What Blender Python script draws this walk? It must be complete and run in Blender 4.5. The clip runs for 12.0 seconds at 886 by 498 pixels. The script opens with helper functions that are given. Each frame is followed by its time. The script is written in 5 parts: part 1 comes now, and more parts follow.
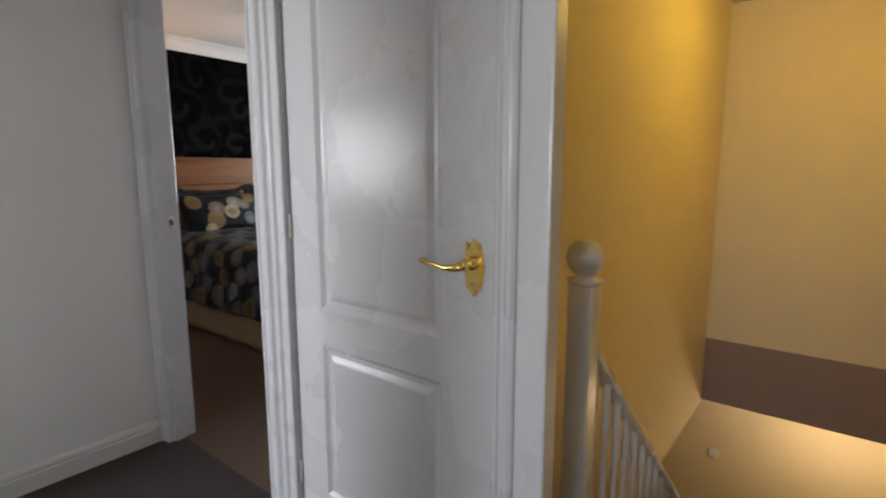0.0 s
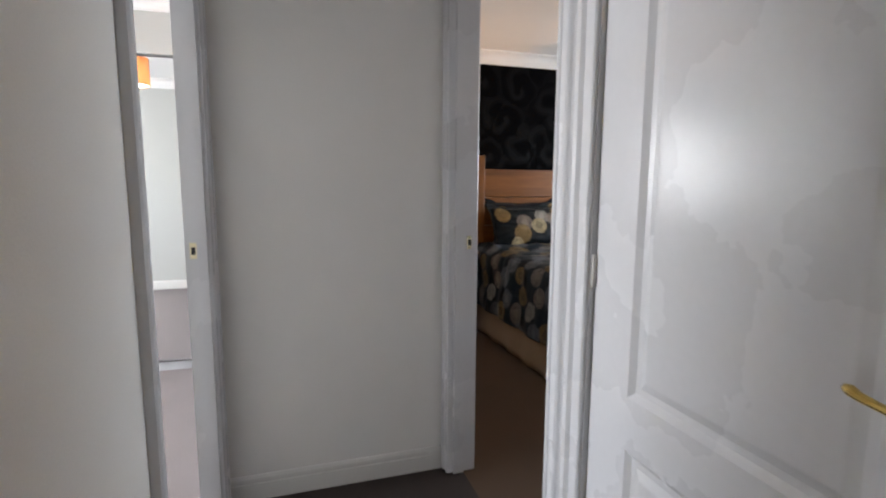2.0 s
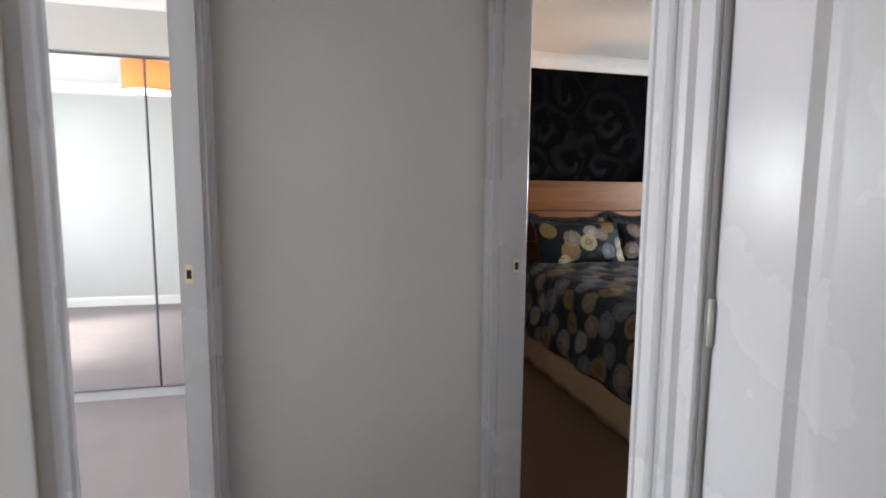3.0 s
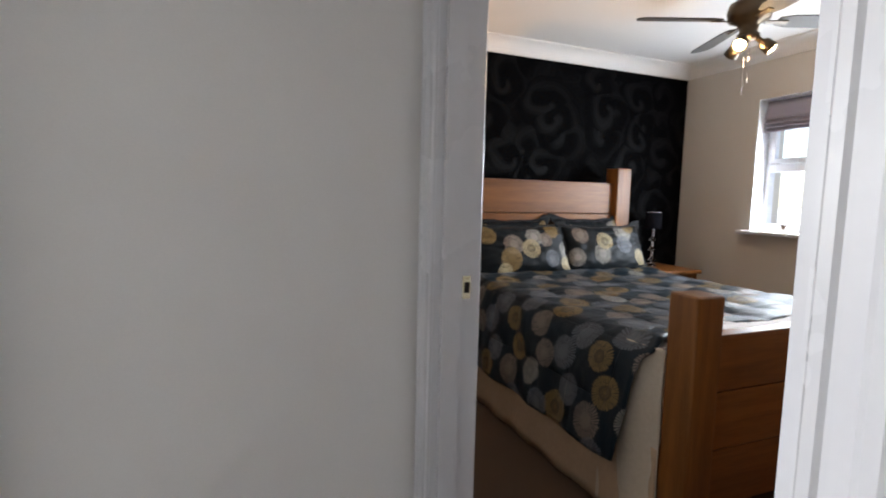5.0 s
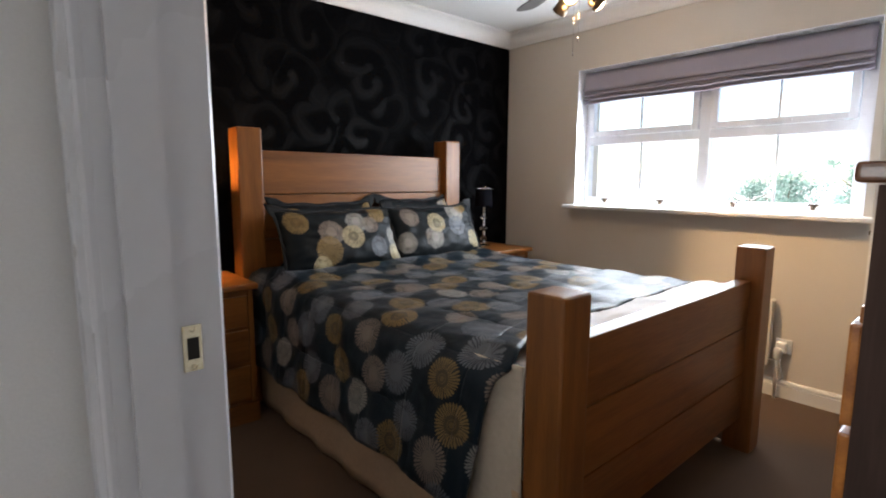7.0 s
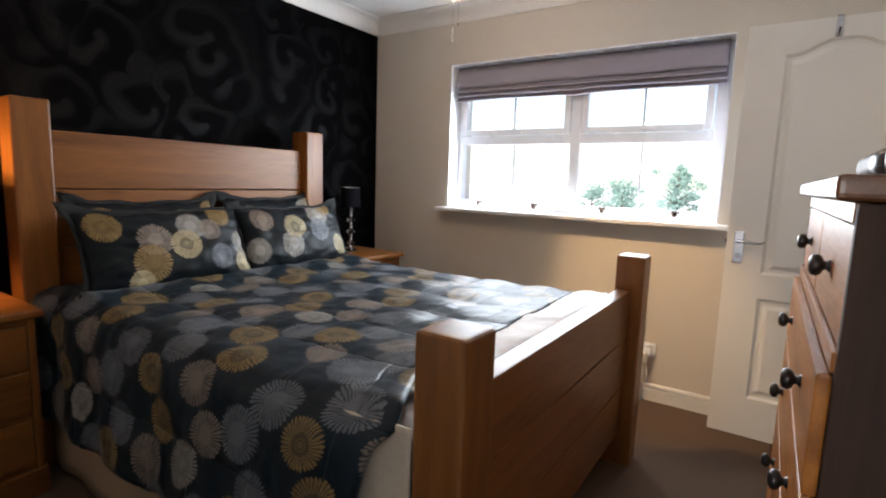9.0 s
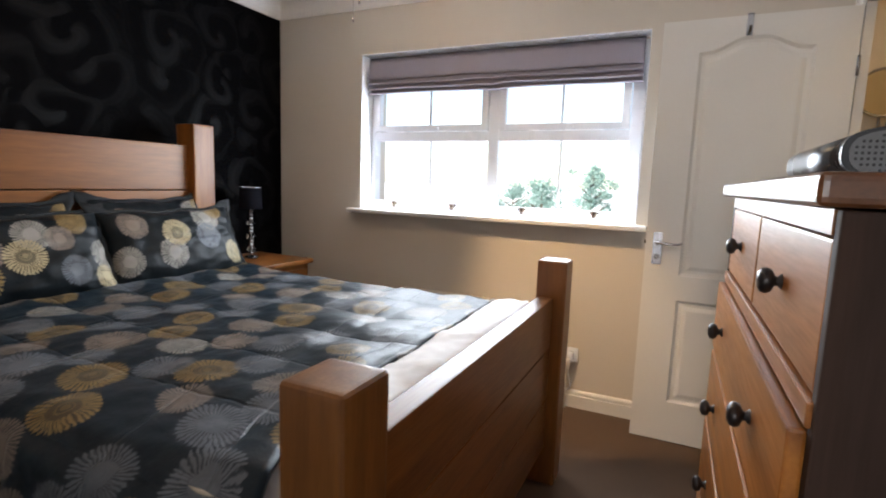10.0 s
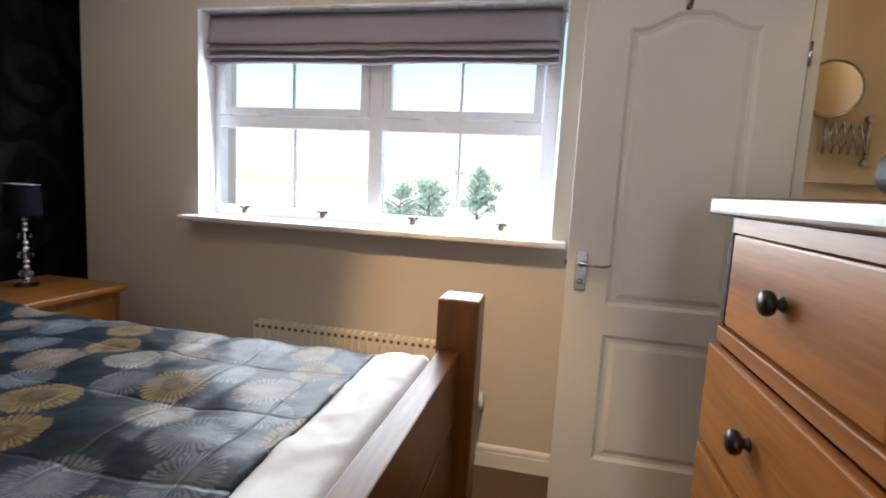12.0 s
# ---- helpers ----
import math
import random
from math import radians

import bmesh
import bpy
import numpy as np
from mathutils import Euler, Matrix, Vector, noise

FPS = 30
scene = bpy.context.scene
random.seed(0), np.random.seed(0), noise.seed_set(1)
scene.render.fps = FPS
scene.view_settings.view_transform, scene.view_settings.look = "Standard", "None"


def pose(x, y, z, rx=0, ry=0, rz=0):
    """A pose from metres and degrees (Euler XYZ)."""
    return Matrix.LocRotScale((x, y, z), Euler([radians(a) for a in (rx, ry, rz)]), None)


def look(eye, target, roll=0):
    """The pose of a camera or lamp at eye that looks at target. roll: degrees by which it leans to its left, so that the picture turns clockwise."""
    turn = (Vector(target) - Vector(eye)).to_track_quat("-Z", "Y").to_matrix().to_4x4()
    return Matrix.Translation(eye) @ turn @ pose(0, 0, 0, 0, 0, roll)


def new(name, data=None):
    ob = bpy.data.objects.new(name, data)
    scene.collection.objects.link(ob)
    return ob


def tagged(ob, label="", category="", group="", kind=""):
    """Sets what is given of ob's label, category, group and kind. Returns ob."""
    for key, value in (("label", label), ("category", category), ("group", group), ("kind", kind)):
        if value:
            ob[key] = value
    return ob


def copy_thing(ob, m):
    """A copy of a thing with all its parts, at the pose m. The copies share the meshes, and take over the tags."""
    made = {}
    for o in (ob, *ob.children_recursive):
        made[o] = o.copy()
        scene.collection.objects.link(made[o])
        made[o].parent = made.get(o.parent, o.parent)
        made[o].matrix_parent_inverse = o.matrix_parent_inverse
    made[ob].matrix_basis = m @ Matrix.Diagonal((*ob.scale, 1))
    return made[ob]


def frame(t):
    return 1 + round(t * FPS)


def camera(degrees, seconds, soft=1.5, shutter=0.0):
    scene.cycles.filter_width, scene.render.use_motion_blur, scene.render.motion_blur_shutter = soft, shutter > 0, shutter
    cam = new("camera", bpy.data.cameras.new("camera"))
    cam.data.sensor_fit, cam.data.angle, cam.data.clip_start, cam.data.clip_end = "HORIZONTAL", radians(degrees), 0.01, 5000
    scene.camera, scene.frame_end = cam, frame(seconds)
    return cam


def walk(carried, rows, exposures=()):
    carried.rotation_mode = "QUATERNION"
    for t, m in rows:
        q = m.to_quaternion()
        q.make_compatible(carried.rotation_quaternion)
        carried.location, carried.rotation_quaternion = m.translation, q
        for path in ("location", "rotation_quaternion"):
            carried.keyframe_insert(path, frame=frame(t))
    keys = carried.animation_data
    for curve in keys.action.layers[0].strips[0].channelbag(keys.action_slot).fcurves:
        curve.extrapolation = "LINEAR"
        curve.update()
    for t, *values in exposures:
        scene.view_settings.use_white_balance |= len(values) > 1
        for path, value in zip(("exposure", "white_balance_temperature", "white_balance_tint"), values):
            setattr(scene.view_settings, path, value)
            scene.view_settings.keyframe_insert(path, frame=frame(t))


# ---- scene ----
cam = camera(82.2, 12.0, soft=2.0, shutter=0.3)

EXPOSURES = [(0.0, 1.2), (0.5, 1.3), (1.0, 1.25), (2.0, 1.44), (2.6, 1.36), (4.5, 1.52), (6.5, 1.5), (10.5, 1.45), (11.2, 1.32), (12.0, 1.2)]
PATH = [
    (0, (-1.436, 1.847, 1.241), (-2.658, 3.402, 0.944), -0.1),
    (0.5, (-1.508, 1.965, 1.242), (-2.986, 3.277, 0.936), -0.4),
    (1, (-1.582, 2.031, 1.248), (-3.256, 3.083, 0.944), -0.2),
    (1.5, (-1.69, 2.08, 1.26), (-3.502, 2.877, 0.979), 0.2),
    (2, (-1.82, 2.129, 1.276), (-3.708, 2.735, 1.011), 0.3),
    (2.5, (-1.979, 2.166, 1.283), (-3.905, 2.652, 1.048), 0.8),
    (4.3, (-2.532, 2.334, 1.234), (-4.464, 2.814, 1.046), 0.0),
    (4.5, (-2.585, 2.343, 1.236), (-4.500, 2.889, 1.040), 0.6),
    (5, (-2.715, 2.375, 1.232), (-4.557, 3.127, 1.033), 1.4),
    (5.5, (-2.845, 2.477, 1.225), (-4.596, 3.419, 1.009), 0.8),
    (6, (-2.937, 2.553, 1.224), (-4.578, 3.67, 0.981), 0.7),
    (6.5, (-3.059, 2.642, 1.218), (-4.62, 3.866, 0.962), 0.3),
    (8.3, (-3.348, 2.878, 1.223), (-4.626, 4.392, 0.952), 1.3),
    (8.5, (-3.368, 2.9, 1.219), (-4.598, 4.454, 0.952), 1.5),
    (9, (-3.421, 2.958, 1.227), (-4.519, 4.608, 0.961), 1.9),
    (9.5, (-3.452, 3.067, 1.221), (-4.427, 4.793, 0.954), 2.3),
    (10, (-3.485, 3.194, 1.229), (-4.33, 4.989, 0.97), 2.0),
    (10.5, (-3.521, 3.344, 1.24), (-4.243, 5.193, 0.998), 2.0),
    (11, (-3.566, 3.493, 1.241), (-4.186, 5.382, 1.024), 2.3),
    (11.5, (-3.634, 3.653, 1.241), (-4.158, 5.568, 1.007), 3.0),
    (12, (-3.687, 3.815, 1.243), (-4.118, 5.753, 1.002), 3.1),
]
walk(cam, [(t, look(eye, target, roll)) for t, eye, target, roll in PATH], EXPOSURES)

# world, sun and large lights
world = bpy.data.worlds.new("world")
scene.world = world
world.use_nodes = True
wn = world.node_tree
sky = wn.nodes.new("ShaderNodeTexSky")
sky.sky_type, sky.sun_disc, sky.sun_elevation, sky.sun_rotation = "NISHITA", False, radians(48), radians(200)
sky.air_density, sky.dust_density, sky.ozone_density = 1.0, 1.0, 0.6
wn.nodes["Background"].inputs["Strength"].default_value = 0.15
wn.links.new(sky.outputs["Color"], wn.nodes["Background"].inputs["Color"])


def lamp(name, kind, m, power, color, size=0.1, size_y=None):
    data = bpy.data.lights.new(name, kind)
    data.energy, data.color = power, color
    if kind == "AREA":
        data.shape, data.size, data.size_y = "RECTANGLE", size, size_y or size
    elif kind == "SUN":
        data.angle = radians(size)
    else:
        data.shadow_soft_size = size
    ob = new(name, data)
    ob.matrix_world = m
    return ob


lamp("sun", "SUN", look((0, -10, 10), (2, 0, 0)), 4.5, (1, 0.96, 0.9), 12)
lamp("bedroom_window_light", "AREA", look((-4.57, 6.10, 1.40), (-4.57, 0, 0.8)), 20, (0.85, 0.92, 1.0), 1.6, 0.68)
lamp("side_room_window_light", "AREA", look((-4.2, -1.26, 1.5), (-3.7, 2.2, 0.5)), 46, (0.92, 0.95, 1.0), 1.5, 0.9)
# Fill added in the unseen room behind, to brighten landing and newel.
lamp("back_room_fill_light", "AREA", look((-1.15, -1.16, 1.35), (-1.75, 3, 0.5)), 21, (0.92, 0.95, 1.0), 1.2, 0.8)
lamp("stair_lamp_light", "POINT", pose(-1.35, 4.7, 2.15), 6.8, (1.0, 0.64, 0.08), 0.06)
lamp("hall_lamp_light", "POINT", pose(-1.3, 6.6, -1.0), 8.5, (1.0, 0.72, 0.4), 0.06)
lamp("ensuite_light", "POINT", pose(-2.6, 5.1, 2.15), 1.0, (1.0, 0.72, 0.38), 0.08)
lamp("fan_light", "POINT", pose(-4.62, 4.78, 1.99), 3.6, (1.0, 0.66, 0.34), 0.05)
spot = lamp("fan_spot_light", "SPOT", look((-4.56, 4.86, 2.03), (-3.98, 6.0, 0.42)), 50, (1.0, 0.66, 0.34), 0.03)
spot.data.spot_size, spot.data.spot_blend = radians(46), 0.8
lamp("bedside_lamp_light", "POINT", pose(-5.93, 3.445, 1.14), 7, (1.0, 0.52, 0.18), 0.03)
lamp("pendant_light", "POINT", pose(-4.5, 0.99, 2.10), 2.5, (1.0, 0.75, 0.45), 0.04)



# materials
def material(name, color, rough=0.6, metal=0.0, var=0.08, scale=6.0, bump=0.0, bump_scale=200.0, fine=0.05,
             stretch=(1, 1, 1), coat=0.0, spec=0.5, sheen=0.0, alpha=None, trans=0.0, emit=0.0, emit_color=None):
    m = bpy.data.materials.new(name)
    m.use_nodes = True
    n, l = m.node_tree.nodes, m.node_tree.links
    b = n["Principled BSDF"]
    b.inputs["Metallic"].default_value = metal
    b.inputs["Coat Weight"].default_value = coat
    b.inputs["Specular IOR Level"].default_value = spec
    b.inputs["Sheen Weight"].default_value = sheen
    b.inputs["Transmission Weight"].default_value = trans
    if emit:
        b.inputs["Emission Color"].default_value = (*(emit_color or color), 1)
        b.inputs["Emission Strength"].default_value = emit
    tc = n.new("ShaderNodeTexCoord")
    mp = n.new("ShaderNodeMapping")
    mp.inputs["Scale"].default_value = stretch
    l.new(tc.outputs["Object"], mp.inputs["Vector"])
    big = n.new("ShaderNodeTexNoise")
    big.inputs["Scale"].default_value = scale
    big.inputs["Detail"].default_value = 5
    l.new(mp.outputs["Vector"], big.inputs["Vector"])
    small = n.new("ShaderNodeTexNoise")
    small.inputs["Scale"].default_value = bump_scale
    small.inputs["Detail"].default_value = 3
    l.new(mp.outputs["Vector"], small.inputs["Vector"])
    mix = n.new("ShaderNodeMix")
    mix.data_type = "RGBA"
    mix.inputs[6].default_value = (*[max(0, c * (1 - var)) for c in color], 1)
    mix.inputs[7].default_value = (*[min(1, c * (1 + var)) for c in color], 1)
    l.new(big.outputs["Fac"], mix.inputs[0])
    grain = n.new("ShaderNodeMix")
    grain.data_type, grain.blend_type = "RGBA", "MULTIPLY"
    grain.inputs[0].default_value = 1.0
    ramp = n.new("ShaderNodeMapRange")
    ramp.inputs[1].default_value, ramp.inputs[2].default_value = 0.3, 0.7
    ramp.inputs[3].default_value, ramp.inputs[4].default_value = 1 - fine, 1 + fine
    l.new(small.outputs["Fac"], ramp.inputs[0])
    l.new(mix.outputs[2], grain.inputs[6])
    l.new(ramp.outputs[0], grain.inputs[7])
    l.new(grain.outputs[2], b.inputs["Base Color"])
    rr = n.new("ShaderNodeMapRange")
    rr.inputs[3].default_value, rr.inputs[4].default_value = max(0, rough - 0.06), min(1, rough + 0.06)
    l.new(big.outputs["Fac"], rr.inputs[0])
    l.new(rr.outputs[0], b.inputs["Roughness"])
    if bump:
        bp = n.new("ShaderNodeBump")
        bp.inputs["Strength"].default_value = bump
        bp.inputs["Distance"].default_value = 0.002
        l.new(small.outputs["Fac"], bp.inputs["Height"])
        l.new(bp.outputs["Normal"], b.inputs["Normal"])
    return m


def math_node(n, l, op, a, b=None, c=None):
    k = n.new("ShaderNodeMath")
    k.operation = op
    for i, v in enumerate((a, b, c)):
        if v is None:
            continue
        if isinstance(v, (int, float)):
            k.inputs[i].default_value = v
        else:
            l.new(v, k.inputs[i])
    return k.outputs[0]


def wood(name, light, dark, axis, rough=0.35, knots=True, ring=14.0, coat=0.05):
    """Pine boards with long grain along the axis, darker streaks and knots."""
    m = bpy.data.materials.new(name)
    m.use_nodes = True
    n, l = m.node_tree.nodes, m.node_tree.links
    b = n["Principled BSDF"]
    tc = n.new("ShaderNodeTexCoord")
    info = n.new("ShaderNodeObjectInfo")
    add = n.new("ShaderNodeVectorMath")
    add.operation = "MULTIPLY_ADD"
    l.new(info.outputs["Random"], add.inputs[0])
    add.inputs[1].default_value = (7.3, 5.1, 3.7)
    l.new(tc.outputs["Object"], add.inputs[2])
    mp = n.new("ShaderNodeMapping")
    s = [1.0, 1.0, 1.0]
    s["xyz".index(axis)] = 0.07
    mp.inputs["Scale"].default_value = s
    l.new(add.outputs[0], mp.inputs["Vector"])
    rings = n.new("ShaderNodeTexNoise")
    rings.inputs["Scale"].default_value, rings.inputs["Detail"].default_value, rings.inputs["Distortion"].default_value = ring, 6, 0.6
    l.new(mp.outputs["Vector"], rings.inputs["Vector"])
    fib = n.new("ShaderNodeTexNoise")
    fib.inputs["Scale"].default_value, fib.inputs["Detail"].default_value = 160, 3
    l.new(mp.outputs["Vector"], fib.inputs["Vector"])
    mp2 = n.new("ShaderNodeMapping")
    s2 = [1.0, 1.0, 1.0]
    s2["xyz".index(axis)] = 0.45
    mp2.inputs["Scale"].default_value = s2
    l.new(add.outputs[0], mp2.inputs["Vector"])
    kn = n.new("ShaderNodeTexVoronoi")
    kn.inputs["Scale"].default_value = 4.2
    l.new(mp2.outputs["Vector"], kn.inputs["Vector"])
    knot = n.new("ShaderNodeMapRange")
    knot.inputs[1].default_value, knot.inputs[2].default_value = 0.03, 0.13
    knot.inputs[3].default_value, knot.inputs[4].default_value = (0.0 if knots else 1.0), 1.0
    l.new(kn.outputs["Distance"], knot.inputs[0])
    w = math_node(n, l, "MULTIPLY", rings.outputs["Fac"], 0.75)
    w = math_node(n, l, "MULTIPLY_ADD", fib.outputs["Fac"], 0.25, w)
    ramp = n.new("ShaderNodeMapRange")
    ramp.inputs[1].default_value, ramp.inputs[2].default_value = 0.30, 0.62
    l.new(w, ramp.inputs[0])
    v = math_node(n, l, "MULTIPLY", ramp.outputs[0], knot.outputs[0])
    mix = n.new("ShaderNodeMix")
    mix.data_type = "RGBA"
    mix.inputs[6].default_value, mix.inputs[7].default_value = (*dark, 1), (*light, 1)
    l.new(v, mix.inputs[0])
    l.new(mix.outputs[2], b.inputs["Base Color"])
    b.inputs["Coat Weight"].default_value = coat
    b.inputs["Specular IOR Level"].default_value = 0.35
    b.inputs["Coat Roughness"].default_value = 0.3
    rr = n.new("ShaderNodeMapRange")
    rr.inputs[3].default_value, rr.inputs[4].default_value = rough + 0.1, rough - 0.05
    l.new(fib.outputs["Fac"], rr.inputs[0])
    l.new(rr.outputs[0], b.inputs["Roughness"])
    bp = n.new("ShaderNodeBump")
    bp.inputs["Strength"].default_value, bp.inputs["Distance"].default_value = 0.15, 0.001
    l.new(v, bp.inputs["Height"])
    l.new(bp.outputs["Normal"], b.inputs["Normal"])
    return m


def flower_group():
    """One round fringed flower laid over a colour: ringed flowers have a darker middle and lined petals."""
    g = bpy.data.node_groups.new("round_flower", "ShaderNodeTree")
    io = g.interface
    for label, kind in (("Base", "NodeSocketColor"), ("Place", "NodeSocketVector"), ("Centre", "NodeSocketVector"), ("Repeat", "NodeSocketVector"),
                        ("Radius", "NodeSocketFloat"), ("Ring", "NodeSocketFloat"), ("Petal", "NodeSocketColor"), ("Ruffle", "NodeSocketFloat")):
        io.new_socket(label, in_out="INPUT", socket_type=kind)
    io.new_socket("Color", in_out="OUTPUT", socket_type="NodeSocketColor")
    n, l = g.nodes, g.links
    gi, go = n.new("NodeGroupInput"), n.new("NodeGroupOutput")
    d = n.new("ShaderNodeVectorMath")
    d.operation = "SUBTRACT"
    l.new(gi.outputs["Place"], d.inputs[0])
    l.new(gi.outputs["Centre"], d.inputs[1])
    half = n.new("ShaderNodeVectorMath")
    half.operation = "SCALE"
    half.inputs["Scale"].default_value = 0.5
    l.new(gi.outputs["Repeat"], half.inputs[0])
    neg = n.new("ShaderNodeVectorMath")
    neg.operation = "SCALE"
    neg.inputs["Scale"].default_value = -0.5
    l.new(gi.outputs["Repeat"], neg.inputs[0])
    wr = n.new("ShaderNodeVectorMath")
    wr.operation = "WRAP"
    l.new(d.outputs[0], wr.inputs[0])
    l.new(half.outputs[0], wr.inputs[1])
    l.new(neg.outputs[0], wr.inputs[2])
    ln = n.new("ShaderNodeVectorMath")
    ln.operation = "LENGTH"
    l.new(wr.outputs[0], ln.inputs[0])
    rad = math_node(n, l, "DIVIDE", ln.outputs["Value"], gi.outputs["Radius"])
    sp = n.new("ShaderNodeSeparateXYZ")
    l.new(wr.outputs[0], sp.inputs[0])
    ang = math_node(n, l, "ARCTAN2", sp.outputs[1], sp.outputs[0])
    ruffle = gi.outputs["Ruffle"]
    saw = math_node(n, l, "SINE", math_node(n, l, "MULTIPLY_ADD", ang, 34.0, math_node(n, l, "MULTIPLY", ruffle, 9.0)))
    edge = math_node(n, l, "MULTIPLY_ADD", saw, 0.05, math_node(n, l, "MULTIPLY_ADD", ruffle, 0.22, 0.96))
    inside = n.new("ShaderNodeMapRange")
    inside.inputs[1].default_value, inside.inputs[2].default_value = -0.02, 0.03
    l.new(math_node(n, l, "SUBTRACT", edge, rad), inside.inputs[0])
    line = n.new("ShaderNodeMapRange")
    line.inputs[1].default_value, line.inputs[2].default_value, line.inputs[3].default_value = -0.9, 0.3, 0.18
    l.new(math_node(n, l, "MULTIPLY_ADD", ruffle, 2.5, saw), line.inputs[0])
    ringed = math_node(n, l, "MULTIPLY", math_node(n, l, "COMPARE", rad, 0.34, 0.09), gi.outputs["Ring"])
    eye = math_node(n, l, "MULTIPLY", math_node(n, l, "COMPARE", rad, 0.17, 0.03), gi.outputs["Ring"])
    dim = math_node(n, l, "MULTIPLY", math_node(n, l, "SUBTRACT", 1.0, math_node(n, l, "MULTIPLY", ringed, 0.5)), math_node(n, l, "SUBTRACT", 1.0, math_node(n, l, "MULTIPLY", eye, 0.6)))
    outer = math_node(n, l, "GREATER_THAN", rad, 0.42)
    dim = math_node(n, l, "MULTIPLY", dim, math_node(n, l, "SUBTRACT", 1.0, math_node(n, l, "MULTIPLY", math_node(n, l, "SUBTRACT", 1.0, outer), math_node(n, l, "MULTIPLY", gi.outputs["Ring"], 0.35))))
    petals = math_node(n, l, "MAXIMUM", line.outputs[0], math_node(n, l, "SUBTRACT", 1.0, outer))
    fac = math_node(n, l, "MULTIPLY", math_node(n, l, "MULTIPLY", petals, dim), inside.outputs[0])
    mx = n.new("ShaderNodeMix")
    mx.data_type = "RGBA"
    l.new(fac, mx.inputs[0])
    l.new(gi.outputs["Base"], mx.inputs[6])
    l.new(gi.outputs["Petal"], mx.inputs[7])
    l.new(mx.outputs[2], go.inputs["Color"])
    return g


FLOWER = flower_group()
PETALS = {"gold": (0.24, 0.165, 0.07), "grey": (0.13, 0.145, 0.17), "mauve": (0.21, 0.175, 0.15), "cream": (0.42, 0.36, 0.225), "pale": (0.28, 0.27, 0.25)}


def flower_cloth(name, ground_a, ground_b, flowers, repeat, quilt, strength=1.0):
    """Woven cloth with round fringed flowers (place, radius, colour, ringed) on the UV map in metres."""
    m = bpy.data.materials.new(name)
    m.use_nodes = True
    n, l = m.node_tree.nodes, m.node_tree.links
    b = n["Principled BSDF"]
    uv = n.new("ShaderNodeUVMap")
    uv.uv_map = "cloth"
    noise_t = n.new("ShaderNodeTexNoise")
    noise_t.inputs["Scale"].default_value = 3
    l.new(uv.outputs[0], noise_t.inputs["Vector"])
    mix0 = n.new("ShaderNodeMix")
    mix0.data_type = "RGBA"
    mix0.inputs[6].default_value, mix0.inputs[7].default_value = (*ground_a, 1), (*ground_b, 1)
    l.new(noise_t.outputs["Fac"], mix0.inputs[0])
    colour = mix0.outputs[2]
    crinkle = n.new("ShaderNodeTexNoise")
    crinkle.inputs["Scale"].default_value, crinkle.inputs["Detail"].default_value = 55.0, 3
    l.new(uv.outputs[0], crinkle.inputs["Vector"])
    ruffle = math_node(n, l, "SUBTRACT", crinkle.outputs["Fac"], 0.5)
    for (u, v), radius, hue, ring in flowers:
        k = n.new("ShaderNodeGroup")
        k.node_tree = FLOWER
        l.new(colour, k.inputs["Base"])
        l.new(uv.outputs[0], k.inputs["Place"])
        k.inputs["Centre"].default_value = (u, v, 0)
        k.inputs["Repeat"].default_value = (*repeat, 1)
        k.inputs["Radius"].default_value = radius * (1.0 if quilt else 1.1)
        k.inputs["Ring"].default_value = ring
        k.inputs["Petal"].default_value = (*[c * strength for c in PETALS[hue]], 1)
        l.new(ruffle, k.inputs["Ruffle"])
        colour = k.outputs["Color"]
    l.new(colour, b.inputs["Base Color"])
    b.inputs["Roughness"].default_value = 0.42
    b.inputs["Sheen Weight"].default_value = 0.02 if quilt else 0.01
    b.inputs["Sheen Tint"].default_value = (0.62, 0.84, 1.0, 1)
    b.inputs["Specular IOR Level"].default_value = 0.22 if quilt else 0.14
    b.inputs["Sheen Roughness"].default_value = 0.4
    sep = n.new("ShaderNodeSeparateXYZ")
    l.new(uv.outputs[0], sep.inputs[0])
    weave = n.new("ShaderNodeTexNoise")
    weave.inputs["Scale"].default_value = 260
    l.new(uv.outputs[0], weave.inputs["Vector"])
    crease = n.new("ShaderNodeTexNoise")
    crease.inputs["Scale"].default_value, crease.inputs["Detail"].default_value = 14, 4
    l.new(uv.outputs[0], crease.inputs["Vector"])
    h = math_node(n, l, "MULTIPLY_ADD", weave.outputs["Fac"], 0.12, crease.outputs["Fac"])
    if quilt:
        for axis, step, off in ((0, 0.24, 0.0), (1, 0.26, 0.47)):
            wave = math_node(n, l, "ABSOLUTE", math_node(n, l, "SINE", math_node(n, l, "MULTIPLY", math_node(n, l, "SUBTRACT", sep.outputs[axis], off), math.pi / step)))
            dip = n.new("ShaderNodeMapRange")
            dip.interpolation_type = "SMOOTHSTEP"
            dip.inputs[2].default_value = 0.10
            l.new(wave, dip.inputs[0])
            h = math_node(n, l, "MULTIPLY_ADD", dip.outputs[0], 0.6, h)
    bp = n.new("ShaderNodeBump")
    bp.inputs["Strength"].default_value, bp.inputs["Distance"].default_value = 0.35, 0.012
    l.new(h, bp.inputs["Height"])
    l.new(bp.outputs["Normal"], b.inputs["Normal"])
    return m


